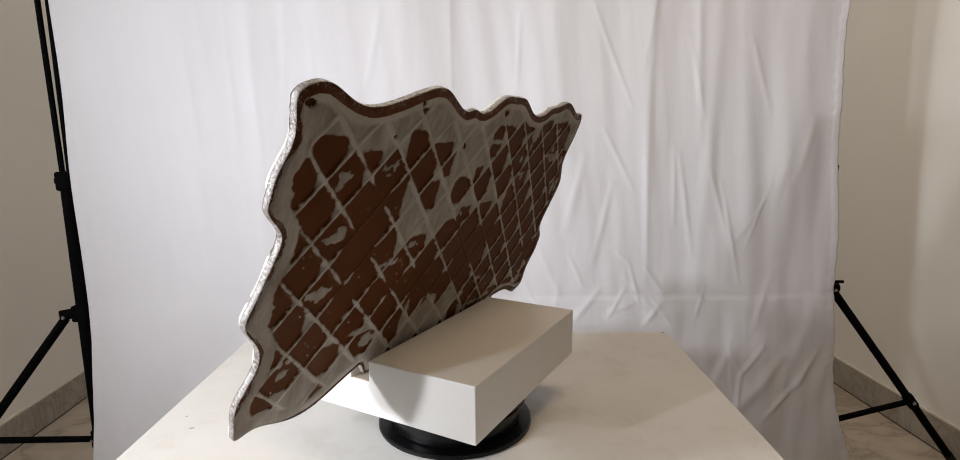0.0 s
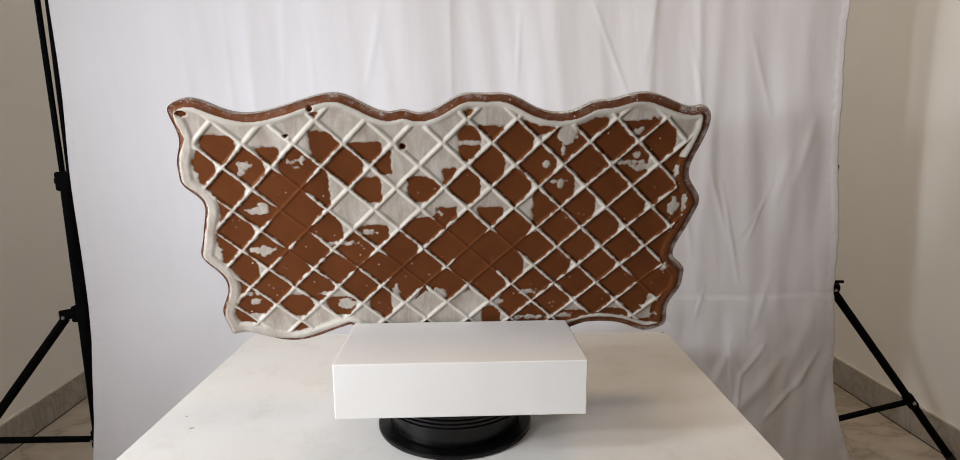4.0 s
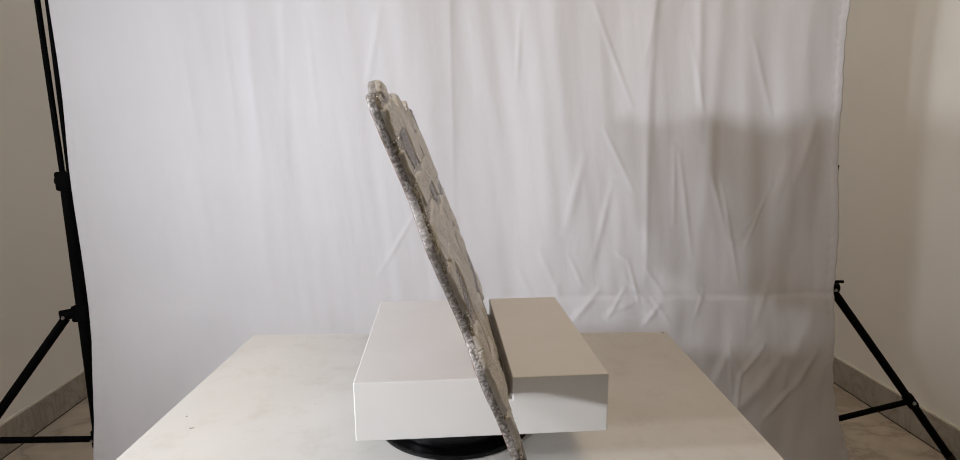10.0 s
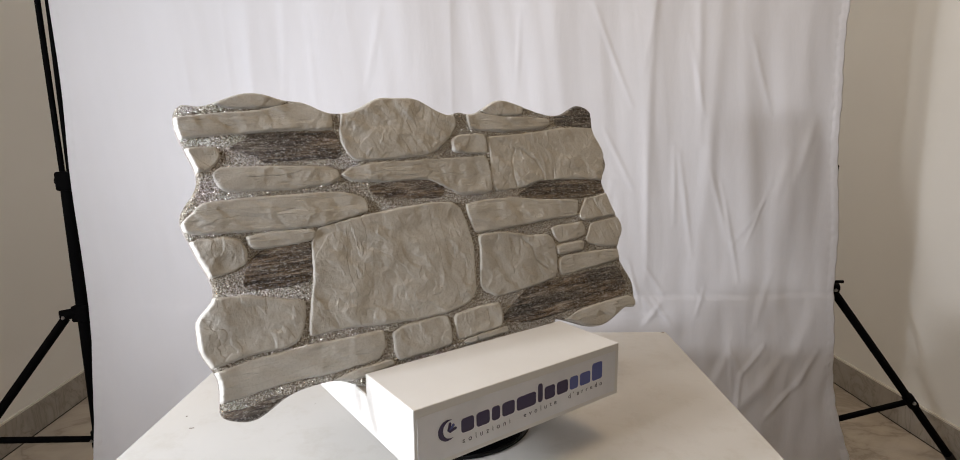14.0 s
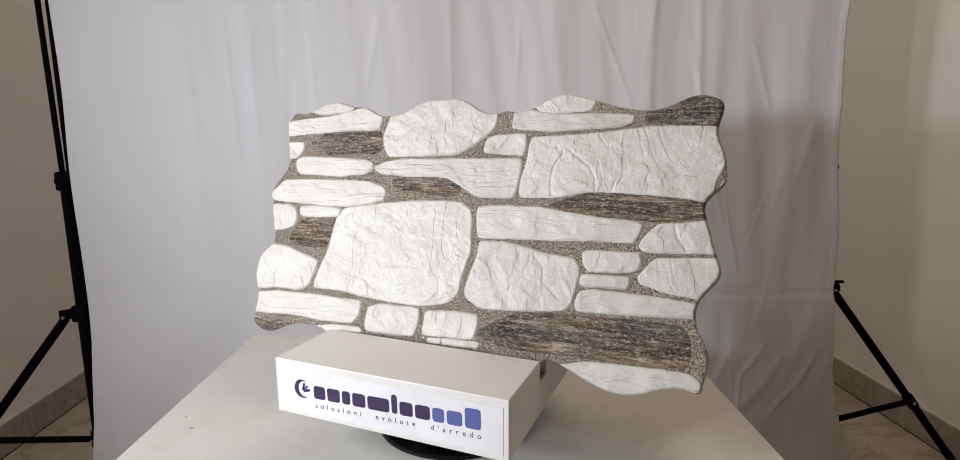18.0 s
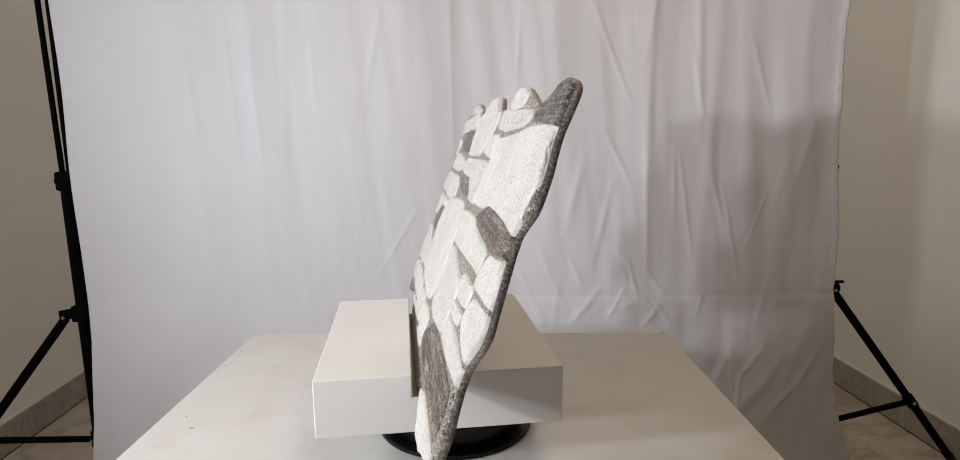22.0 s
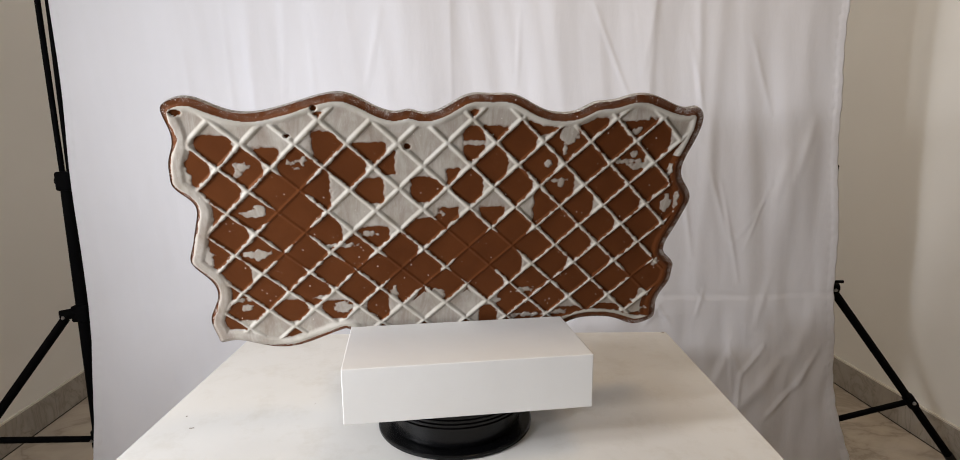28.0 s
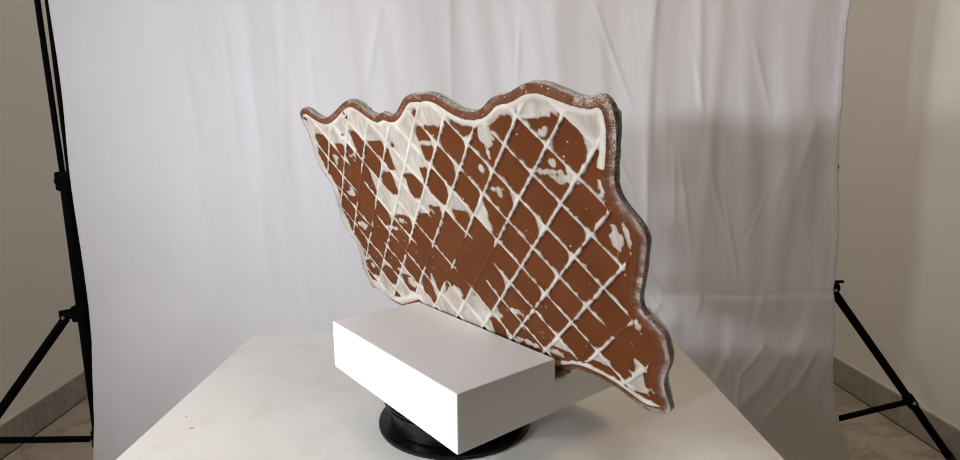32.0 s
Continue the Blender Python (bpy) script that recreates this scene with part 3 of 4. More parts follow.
        part("emblem_leaf", rounded(c.x, c.y, 0.0095, 0.0030, 0.00145, radians(a)), ink, sticker)
    words = bpy.data.curves.new("slogan", "FONT")
    words.body = "soluzioni  evolute  d'arredo"
    words.size, words.space_character, words.space_word, words.extrude = 0.0084, 1.97, 1.3, 0.0001
    words.materials.append(INK_GREY)
    ob = new("slogan", words)
    ob.parent = sticker
    ob.matrix_basis = pose(-0.0990, front, -0.0522, 90, 0, 0) @ pose(0, 0, 0, 0, 0, 1.5)
    return b


BOXED = display_box()

# ---- the stoneware tile ----
LEAN = radians(20.4)
TILE_AT = Matrix(((1, 0, 0, 0), (0, math.sin(LEAN), -math.cos(LEAN), -math.cos(LEAN) * 0.0443),
                  (0, math.cos(LEAN), math.sin(LEAN), math.sin(LEAN) * 0.0443), (0, 0, 0, 1)))
CM = 0.01


def swells(x, base, bumps):
    return base + sum(h * math.exp(-((x - c) / w) ** 2) for c, h, w in bumps)


def top_edge(u):
    return swells(u, 28.27, ((-29.0, 0.72, 0.9), (-21.9, 2.46, 4.8), (-16.3, 0.81, 1.7), (-6.3, 2.23, 3.3), (-1.5, 2.09, 2.9),
                             (5.3, 0.59, 1.0), (11.9, 1.59, 3.3), (15.7, 1.57, 4.7), (28.8, 2.05, 3.4)))


def east_edge(v):
    return swells(v, 29.11, ((29.4, 2.26, 4.29), (22.2, 2.6, 2.97), (19.7, 1.35, 1.43), (11.7, 2.06, 5.06), (9.5, 1.24, 1.94), (0.9, 1.92, 2.94), (-4.0, 1.47, 3.84)))


def west_edge(v):
    return swells(v, -28.06, ((27.4, -2.05, 5.07), (17.5, -1.66, 2.29), (14.3, -1.95, 3.98), (7.0, -1.01, 1.08), (4.6, -2.84, 3.29), (-2.6, -1.87, 3.89)))


def bottom_edge(u):
    if u > 13.4:
        return swells(u, -0.72, ((22.5, -3.70, 7.2), (31.6, -1.70, 2.2)))
    if u < -15.2:
        return swells(u, -1.93, ((-27.2, -1.82, 3.0), (-15.3, -1.33, 2.0)))
    return -3.7


def tile_outline():
    pts = [(-29.8 + 61.0 * i / 170, 0) for i in range(171)]
    pts = [(u, top_edge(u)) for u, _ in pts]
    pts += [(east_edge(v), v) for v in (29.2 - 31.8 * i / 90 for i in range(91))]
    pts += [(u, bottom_edge(u)) for u in (31.0 - 60.2 * i / 170 for i in range(171))]
    pts += [(west_edge(v), v) for v in (-2.8 + 31.0 * i / 90 for i in range(91))]
    p = np.array(pts)
    for _ in range(3):
        p = (np.roll(p, 1, 0) + 2 * p + np.roll(p, -1, 0)) / 4
    return p[::-1]


OUTLINE = tile_outline()


def near_edge(pts, poly):
    """Signed distance to a closed polygon (inside is positive) and the nearest place on it, for many points at once."""
    a, b = poly, np.roll(poly, -1, 0)
    best = np.full(len(pts), 1e9)
    place = np.zeros_like(pts)
    inside = np.zeros(len(pts), bool)
    for (ax, ay), (bx, by) in zip(a, b):
        dx, dy = bx - ax, by - ay
        s = np.clip(((pts[:, 0] - ax) * dx + (pts[:, 1] - ay) * dy) / max(dx * dx + dy * dy, 1e-12), 0, 1)
        qx, qy = ax + s * dx, ay + s * dy
        d = np.hypot(pts[:, 0] - qx, pts[:, 1] - qy)
        m = d < best
        best[m], place[m, 0], place[m, 1] = d[m], qx[m], qy[m]
        if ay != by:
            cross = ((ay > pts[:, 1]) != (by > pts[:, 1])) & (pts[:, 0] < (bx - ax) * (pts[:, 1] - ay) / (by - ay) + ax)
            inside ^= cross
    return np.where(inside, best, -best), place


STEP = 0.125
GX = np.arange(-33.0, 33.0, STEP)
GY = np.arange(-5.0, 32.5, STEP)
GRID = np.stack(np.meshgrid(GX, GY), -1).reshape(-1, 2)
RIM_D, RIM_P = near_edge(GRID, OUTLINE)
NX, NY = len(GX), len(GY)


def smooth01(x):
    x = np.clip(x, 0, 1)
    return x * x * (3 - 2 * x)


def field(fn, pts):
    return np.array([fn(Vector((float(x), float(y), 0.0))) for x, y in pts])


def sheet_from(keep, height, name, material, parent, flip=False, label="", values=()):
    """A sheet over the kept grid places; what lies outside the tile is drawn in to its edge."""
    pos = np.where((RIM_D < 0)[:, None], RIM_P, GRID)
    keep = keep.reshape(NY, NX)
    inside = (RIM_D > 0).reshape(NY, NX)
    some = inside[:-1, :-1] | inside[1:, :-1] | inside[:-1, 1:] | inside[1:, 1:]
    cell = keep[:-1, :-1] & keep[1:, :-1] & keep[:-1, 1:] & keep[1:, 1:] & some
    index = -np.ones(NX * NY, int)
    jj, ii = np.nonzero(cell)
    corner = np.stack([jj * NX + ii, jj * NX + ii + 1, (jj + 1) * NX + ii + 1, (jj + 1) * NX + ii], 1)
    used = np.unique(corner)
    index[used] = np.arange(len(used))
    verts = np.column_stack([pos[used] * CM, height[used] * CM])
    quads = index[corner]
    if flip:
        quads = quads[:, ::-1]
    ob = grid_mesh(name, verts.tolist(), quads.tolist(), material, parent, True, label)
    for key, value in values:
        ob.data.attributes.new(key, "FLOAT", "POINT").data.foreach_set("value", value[used].astype(np.float32))
    return ob


TILE = tagged(empty("stone_effect_tile"), "wavy-edged stone-effect ceramic tile standing in the box slot", "ceramic tile")

BRINK = -0.26 + 2.4 * np.clip(RIM_D, 0, None)
EDGE_FALL = -0.26 * (1 - smooth01(np.clip(RIM_D, 0, None) / 0.28))


def tile_body():
    grit = 0.035 * field(lambda p: noise.noise(p * 4.5), GRID) + 0.05 * field(lambda p: noise.noise(p * 0.5 + Vector((9, 3, 0))), GRID)
    sheet_from(RIM_D > -STEP * 1.5, np.minimum(EDGE_FALL + grit, BRINK), "mortar_bed", SAND, TILE, label="sandy grey-beige mortar bed")
    n = len(OUTLINE)
    nxt, prv = np.roll(OUTLINE, -1, 0), np.roll(OUTLINE, 1, 0)
    tang = nxt - prv
    inward = np.stack([-tang[:, 1], tang[:, 0]], 1) / np.maximum(np.hypot(tang[:, 0], tang[:, 1]), 1e-6)[:, None]
    probe, _ = near_edge(OUTLINE + inward * 0.05, OUTLINE)
    if (probe > 0).mean() < 0.5:
        inward = -inward
    verts, quads = [], []
    rings = ((0.03, -0.24), (0.0, -0.30), (-0.015, -0.60), (0.0, -0.82), (0.05, -0.90))
    for inset, w in rings:
        p = (OUTLINE + inward * inset) * CM
        verts += [(x, y, w * CM) for x, y in p]
    for k in range(len(rings) - 1):
        for i in range(n):
            j = (i + 1) % n
            quads.append((k * n + i, (k + 1) * n + i, (k + 1) * n + j, k * n + j))
    grid_mesh("rim", verts, quads, EDGE, TILE, True, "grey speckled glazed rim")


tile_body()

# back face: a rounded lip round a shallow recess with diamond ribs, and white powder that clings to the ribs and in the corners
PITCH = 5.74
# stretches of rib that the powder has left bare: the line's number, from, to, in rib pitches along it
BARE_FALLING = "6,-0.45,1.6 5,0.6,1.72 5,1.84,2.5 4,1.32,1.5 3,0.25,1.4 3,1.5,1.66 2,-2.3,-2.08 2,-0.8,0.75 1,-2.95,-1.25 1,-0.9,0.35 0,-3.8,-1.0 -2,-3.25,-2.9 -4,-5.85,-4.85"
BARE_RISING = "0,5.65,6.85 0,0.9,2.82 1,4.65,6.35 1,2.95,3.67 2,4.1,5.25 2,3.25,3.5 3,4.25,4.42 -1,0.0,0.95 -2,-0.45,2.62 -3,-0.35,0.95 -3,-2.15,-1.85 -5,-4.95,-3.5"
# fields between the ribs that differ: the two line numbers, then how far the bare clay reaches towards each of the four corners
# (0 is half-way beyond the middle, 3 the middle, 9 the corner; a dash: all powder)
FIELDS = """9,0:- 8,-1:- 7,-2:- 6,-3:- 5,-4:- 4,-5:- 10,1:- 8,0:7759 7,-1:7529 6,-2:5868 5,-3:8638 4,-4:- 3,-5:5678 2,-6:8799 3,-6:7619 2,-7:9637 1,-8:9739 0,-9:8839
-1,-10:- 1,-7:9989 0,-8:9899 -1,-9:8699 8,1:5798 7,0:9799 6,-1:8999 5,-2:9799 4,-3:8285 3,-4:3628 2,-5:9699 1,-6:9799 0,-7:9899 -1,-8:9699 -2,-9:9399 7,1:9799 5,-1:9499
4,-2:8567 3,-3:6867 2,-4:8698 1,-5:9799 0,-6:8699 -1,-7:9899 7,2:5999 4,-1:- 3,-2:- 2,-3:5639 1,-4:6639 0,-5:4999 -1,-6:9699 -2,-7:9799 6,2:9799 4,0:9699 3,-1:8648 2,-2:9979
-2,-6:9799 -1,-3:9699 -2,-5:9799 -1,-4:9899 -2,-4:9799 5,3:9699 4,4:9896 3,3:8767 2,2:7757 1,1:7599 0,0:- -1,-1:- -2,-2:6999 -3,-3:9899 3,4:- 2,3:- 1,2:- 0,1:- -1,0:- -2,-1:5679
-3,-2:9989 -4,-3:8754 -5,-4:8654 -6,-5:-"""
# loose smears and clots: place and half sizes
CLOTS = (
    '30.5,21.0,0.7,1.2 24.2,22.2,0.8,0.5 24.7,21.7,0.3,0.6 24.0,16.2,1.2,0.5 23.0,16.6,0.7,0.8 18.8,22.7,0.4,0.2 '
    '18.1,22.0,0.3,0.2 17.4,22.9,0.3,0.5 24.0,10.6,1.6,0.5 23.9,10.5,0.8,0.8 27.5,3.7,1.3,0.3 26.5,2.4,0.7,0.5 '
    '17.2,3.6,0.7,0.3 14.4,1.9,1.2,0.9 14.1,11.5,1.5,0.3 -2.0,24.9,1.6,0.3 -13.6,25.8,1.1,1.3 -13.3,24.0,0.3,0.5 '
    '-12.8,19.9,1.0,0.2 -13.3,19.5,0.4,0.6 -20.8,22.3,1.7,0.3 -23.2,21.7,1.5,0.5 -22.1,23.2,0.4,0.4 -21.9,26.2,0.5,0.4 '
    '-11.4,22.1,0.4,0.5 -27.7,16.3,0.7,1.1 -28.9,16.8,0.3,1.1 -27.2,20.9,0.3,0.9 -26.1,-0.9,1.7,0.7 -28.3,-2.5,1.3,0.3 '
    '-27.1,1.8,0.5,0.9 -26.5,0.7,0.8,0.3 -9.9,3.5,1.0,0.4 -6.1,1.8,0.5,0.5 29.9,10.5,0.6,1.5 -27.3,26.6,0.6,0.3 '
    '2.2,3.3,1.2,1.0 7.7,2.9,0.5,1.9 -28.0,7.2,0.4,0.6 -21.6,28.0,1.9,0.5 10.6,13.0,0.8,0.3 3.4,15.8,1.9,0.7 '
    '-28.0,27.8,0.2,1.0 -15.2,-0.7,1.3,0.4 -11.1,-0.9,2.5,0.3 ')


def ovals(pts, text):
    f = np.full(len(pts), -9.0)
    for spot in text.split():
        u, v, ru, rv = (float(c) for c in spot.split(","))
        d = np.sqrt(((pts[:, 0] - u) / ru) ** 2 + ((pts[:, 1] - v) / rv) ** 2)
        f = np.maximum(f, (1 - d) * min(ru, rv))
    return f


def bare_rib(line, along, text):
    """How far inside a bare stretch the places lie, in pitches; line and along are their lattice numbers."""
    f = np.full(len(line), -9.0)
    near = np.round(line)
    for span in text.split():
        k, lo, hi = (float(c) for c in span.split(","))
        f = np.where(near == k, np.maximum(f, np.minimum(along - lo, hi - along)), f)
    return f


def soft_min(parts, k):
    return -np.log(sum(np.exp(-k * np.clip(p, -3, 3)) for p in parts)) / k


def tile_back():
    u, v = GRID[:, 0], GRID[:, 1]
    wob = field(lambda p: noise.noise(p * 0.35), GRID)
    rag = field(lambda p: noise.fractal(p * 1.1, 0.9, 2.0, 4), GRID)
    fine = field(lambda p: noise.noise(p * 2.6), GRID)
    a = (u + v - 2.86) / PITCH
    b = (u - v + 1.13) / PITCH
    da = np.abs(a - np.round(a)) * PITCH / math.sqrt(2)
    db = np.abs(b - np.round(b)) * PITCH / math.sqrt(2)
    rib = np.minimum(da, db)
    # relief
    inner = smooth01((RIM_D - 1.15) / 0.6)
    width = 0.30 + 0.05 * wob
    ridge = np.sqrt(np.clip(1 - (rib / width) ** 2, 0, 1)) * 0.19 * inner
    low_ridge = (1 - smooth01(rib / 0.26)) * 0.10 * inner
    chalky = smooth01((u - 20) / 8) * smooth01((29.5 - RIM_P[:, 1]) / 2.5)
    lip = smooth01((RIM_D - 0.55 + 0.35 * chalky) / 0.35) * (1 - smooth01((RIM_D - 1.2) / 0.6)) * 0.16
    # bare clay in the fields between the ribs
    i, j = np.floor(a), np.floor(b)
    p, q = a - i, b - j
    s, r = p + q - 1, p - q
    reach = {c: np.full(len(u), 1.0) for c in "lrtb"}
    for c, val in (("l", 0.94), ("r", 0.80)):
        reach[c][:] = val + 0.10 * wob
    solid = np.zeros(len(u), bool)
    for item in FIELDS.split():
        key, code = item.split(":")
        ci, cj = (float(c) for c in key.split(","))
        here = (i == ci) & (j == cj)
        if code == "-":
            solid |= here
            continue
        for c, digit in zip("lrtb", code):
            reach[c][here] = int(digit) / 6 - 0.5
    clay = soft_min([(reach["l"] - s) * 2.8, (reach["r"] + s) * 2.8, (reach["t"] - r) * 2.8, (reach["b"] + r) * 2.8, rib - 0.25 - 0.05 * wob], 8.0) + 0.11
    clay = np.where(solid, -0.6, clay)
    left = smooth01((u + 16) / 6)
    clay = np.minimum(clay, (RIM_D - 1.75 - 0.25 * wob) * 1.2)
    # the lip is bare along the worn side
    worn = (1 - left) * smooth01((24.5 - v) / 3) * (RIM_D < 2.4)
    edge_clay = np.where(rib - 0.24 > 0, 0.6, -0.3)
    clay = np.where(worn > 0.5, np.where(RIM_D < 1.75, 0.5 + 0.2 * wob, np.maximum(clay, np.minimum(edge_clay, 0.4))), clay)
    free = np.maximum(np.where(da <= db, bare_rib(a, b, BARE_FALLING), -9), np.where(db < da, bare_rib(b, a, BARE_RISING), -9))
    free = np.where(np.maximum(da, db) < 0.30, np.maximum(free, np.minimum(bare_rib(a, b, BARE_FALLING), bare_rib(b, a, BARE_RISING))), free)
    tip = free * PITCH / math.sqrt(2) * 0.35 + rib - 0.24
    on_bare = (rib < 0.75) & (free > -0.35)
    clay = np.where(on_bare, np.maximum(clay, np.minimum(tip, 0.6)), clay)
    ridge = np.where(free > 0.1, low_ridge, np.where(free > -0.1, np.minimum(ridge, low_ridge + 0.45 * np.maximum(-free + 0.1, 0)), ridge))
    clots = ovals(GRID, CLOTS) + 0.18 * rag + 0.30 * field(lambda w: noise.noise(w * 1.9), GRID)
    value = 0.5 - 0.75 * clay + 0.13 * rag + 0.05 * fine
    value = np.maximum(value, 0.5 + 0.9 * clots)
    # a ridge of powder on the lip along the foot of the worn side
    foot = (RIM_P[:, 1] < 0.5) * (u < -11) * smooth01((u + 29.5) / 2)
    value = np.maximum(value, foot * (0.5 + 0.9 * (0.30 + 0.2 * wob - np.abs(RIM_D - 1.15 - 0.15 * wob)) + 0.15 * rag))
    rim_start = 0.95 - 0.62 * chalky - 0.45 * (RIM_P[:, 1] < 0) * left + (0.12 + 0.4 * chalky) * wob + 0.15 * rag * chalky
    value = np.where(RIM_D < rim_start, np.minimum(value, 0.5 - 2.0 * (rim_start - RIM_D)), value)
    dust = np.clip((1.15 - RIM_D) / 0.9, 0, 1) * np.clip(0.35 + 0.35 * (u < -26) + rag * 0.5, 0, 1)
    # the powder lies on the clay as a thin crust
    crust = smooth01((value - 0.42) / 0.3) * 0.035
    depth = -0.86 - np.maximum(ridge, lip) - crust - 0.015 * field(lambda w: noise.noise(w * 0.8), GRID)
    depth = depth + 0.05 * (1 - smooth01(RIM_D / 0.3))
    # two fixing holes pressed into the lip
    for hu, hv, ru, rv in HOLES:
        pit = np.clip(1.3 - np.hypot((u - hu) / ru, (v - hv) / rv), 0, 1)
        depth += 0.35 * smooth01(pit * 2)
        value = np.where(pit > 0.25, 0.1, value)
    sheet_from(RIM_D > -STEP * 1.5, depth, "back_face", CLAY, TILE, True, "brown clay back with diamond ribs and white powder",
               (("residue", np.clip(value, 0, 1)), ("dust", dust), ("veil", np.maximum(smooth01((rib - 0.2) / 0.3) * smooth01((RIM_D - 1.2) / 0.7), chalky * (RIM_D < 1.7)))))


HOLES = ((29.9, 28.6, 0.58, 0.34), (15.6, 29.1, 0.29, 0.3), (5.6, 24.5, 0.36, 0.34), (18.8, 25.9, 0.29, 0.17))
tile_back()


# open cracks in the stones, as lines in centimetres on the tile
CRACKS = ('13.5,23.3 12.4,21.4 12.2,19.6 12.4,17.5',
          '14.3,23.3 16.8,21.4 17.6,19.9 17.8,18.4',
          '20.1,19.9 19.7,18.5',
          '27.0,14.9 27.3,13.5 28.3,12.0',
          '10.9,10.4 12.5,8.8 12.6,7.0 14.7,5.3')


def crack_depth(pts):
    deep = np.zeros(len(pts))
    for text in CRACKS:
        way = [tuple(float(c) for c in p.split(",")) for p in text.split()]
        for (ax, ay), (bx, by) in zip(way, way[1:]):
            dx, dy = bx - ax, by - ay
            s = np.clip(((pts[:, 0] - ax) * dx + (pts[:, 1] - ay) * dy) / (dx * dx + dy * dy), 0, 1)
            d = np.hypot(pts[:, 0] - ax - s * dx, pts[:, 1] - ay - s * dy)
            deep = np.maximum(deep, 0.13 * np.exp(-(d / 0.11) ** 2))
    return deep


# front face: the stones, each given by its corners in centimetres on the tile
def stone(kind, corners):
    poly = np.array([[float(c) for c in p.split(",")] for p in corners.split()])
    d, place = near_edge(poly, OUTLINE)
    out = (place - poly) / np.maximum(np.abs(d), 1e-3)[:, None] * np.sign(d)[:, None]
    poly = np.where((d < 0.75)[:, None], place + 0.45 * out, poly)
    for cut in (0.12, 0.25):
        nxt = np.roll(poly, -1, 0)
        poly = np.stack([poly * (1 - cut) + nxt * cut, poly * cut + nxt * (1 - cut)], 1).reshape(-1, 2)
    lo, hi = poly.min(0) - 0.8, poly.max(0) + 0.8
    near = np.nonzero((GRID[:, 0] > lo[0]) & (GRID[:, 0] < hi[0]) & (GRID[:, 1] > lo[1]) & (GRID[:, 1] < hi[1]) & (RIM_D > -STEP * 1.5))[0]
    d = np.full(len(GRID), -9.0)
    d[near] = near_edge(GRID[near], poly)[0]
    pts = GRID[near]
    shift = Vector((poly[0, 0] * 1.7, poly[0, 1] * 2.3, 0))
    if kind == "pale":
        rough = field(lambda p: noise.hetero_terrain(p * 0.30 + shift, 0.8, 2.1, 5, 0.6), pts) * 0.070
        step = field(lambda p: math.floor(4 * noise.noise(Vector((p.x * 0.22 + 0.1 * p.y, p.y * 0.4, 4.4)) + shift)) / 4, pts) * 0.11
        wave = 0.05 * field(lambda p: noise.noise(Vector((p.x * 0.5, p.y * 0.6 + 0.3 * p.x, 2.2)) + shift), pts)
        chip = 0.10 * field(lambda p: max(0.0, noise.noise(Vector((p.x * 0.42 + 0.25 * p.y, p.y * 0.55, 6.1)) + shift * 1.3)) ** 0.35, pts)
        meander = 0.12 * field(lambda p: noise.noise(p * 1.6 + shift), pts)
        relief = rough + step + wave - chip + meander * 0.12 - crack_depth(pts)
        tall = 0.20
    else:
        relief = field(lambda p: noise.fractal(Vector((p.x * 0.18, p.y * 2.0, 1.1)) + shift, 0.8, 2.0, 4), pts) * 0.07
        tall = 0.11
    edge_wob = 0.10 * field(lambda p: noise.noise(p * 1.1 + shift), pts)
    height = np.zeros(len(GRID))
    dd = d[near] + edge_wob * 0.7 + 0.13
    height[near] = np.where(dd > 0, tall * smooth01(0.12 + dd / 0.16) + relief * smooth01(dd / 0.3), 0) - 0.16 * smooth01(-dd / 0.2) - 0.03
    height = np.minimum(height + EDGE_FALL, BRINK)
    long = (hi[0] - lo[0]) > 3.2 * (hi[1] - lo[1] - 0.8)
    return sheet_from(d > -0.4, height, "stone", DARK if kind == "dark" else BEDDED if long else PALE, TILE,
                      label="pale off-white riven stone" if kind == "pale" else "dark brown-grey streaked stone")


stone('pale', '-26.5,28.5 -25.2,29.6 -23.7,30.3 -21.8,30.5 -19.6,30.3 -18.1,29.7 -19.1,29.2 -21.6,28.9 -24.4,28.8')
stone('pale', '-29.6,27.5 -25.1,28.2 -21.6,28.5 -16.0,29.3 -14.3,28.2 -13.4,28.4 -13.4,26.3 -18.5,26.3 -23.4,26.0 -27.0,25.7 -30.0,25.5')
stone('dark', '-25.3,24.3 -23.4,25.1 -23.1,25.8 -20.0,25.9 -13.3,26.1 -13.1,25.2 -12.9,23.3 -13.6,22.8 -18.7,22.8 -21.8,22.5 -22.8,23.5 -24.4,23.8')
stone('pale', '-29.6,24.4 -26.6,24.4 -26.3,23.5 -27.3,22.1 -28.6,21.8 -29.1,23.0')
stone('pale', '-27.2,21.5 -26.5,22.1 -24.4,22.1 -19.5,22.0 -15.3,21.8 -13.9,21.3 -13.6,20.6 -14.8,19.8 -19.2,19.4 -23.4,19.5 -26.2,19.6 -27.0,20.4')
stone('pale', '-12.5,26.4 -11.7,28.0 -9.8,29.2 -7.8,30.0 -6.5,30.6 -2.5,30.7 0.2,29.7 2.6,28.5 4.2,28.4 4.3,27.0 2.4,25.0 0.8,23.8 -0.7,22.9 -5.3,22.6 -11.3,22.4 -12.0,23.2 -12.7,24.9')
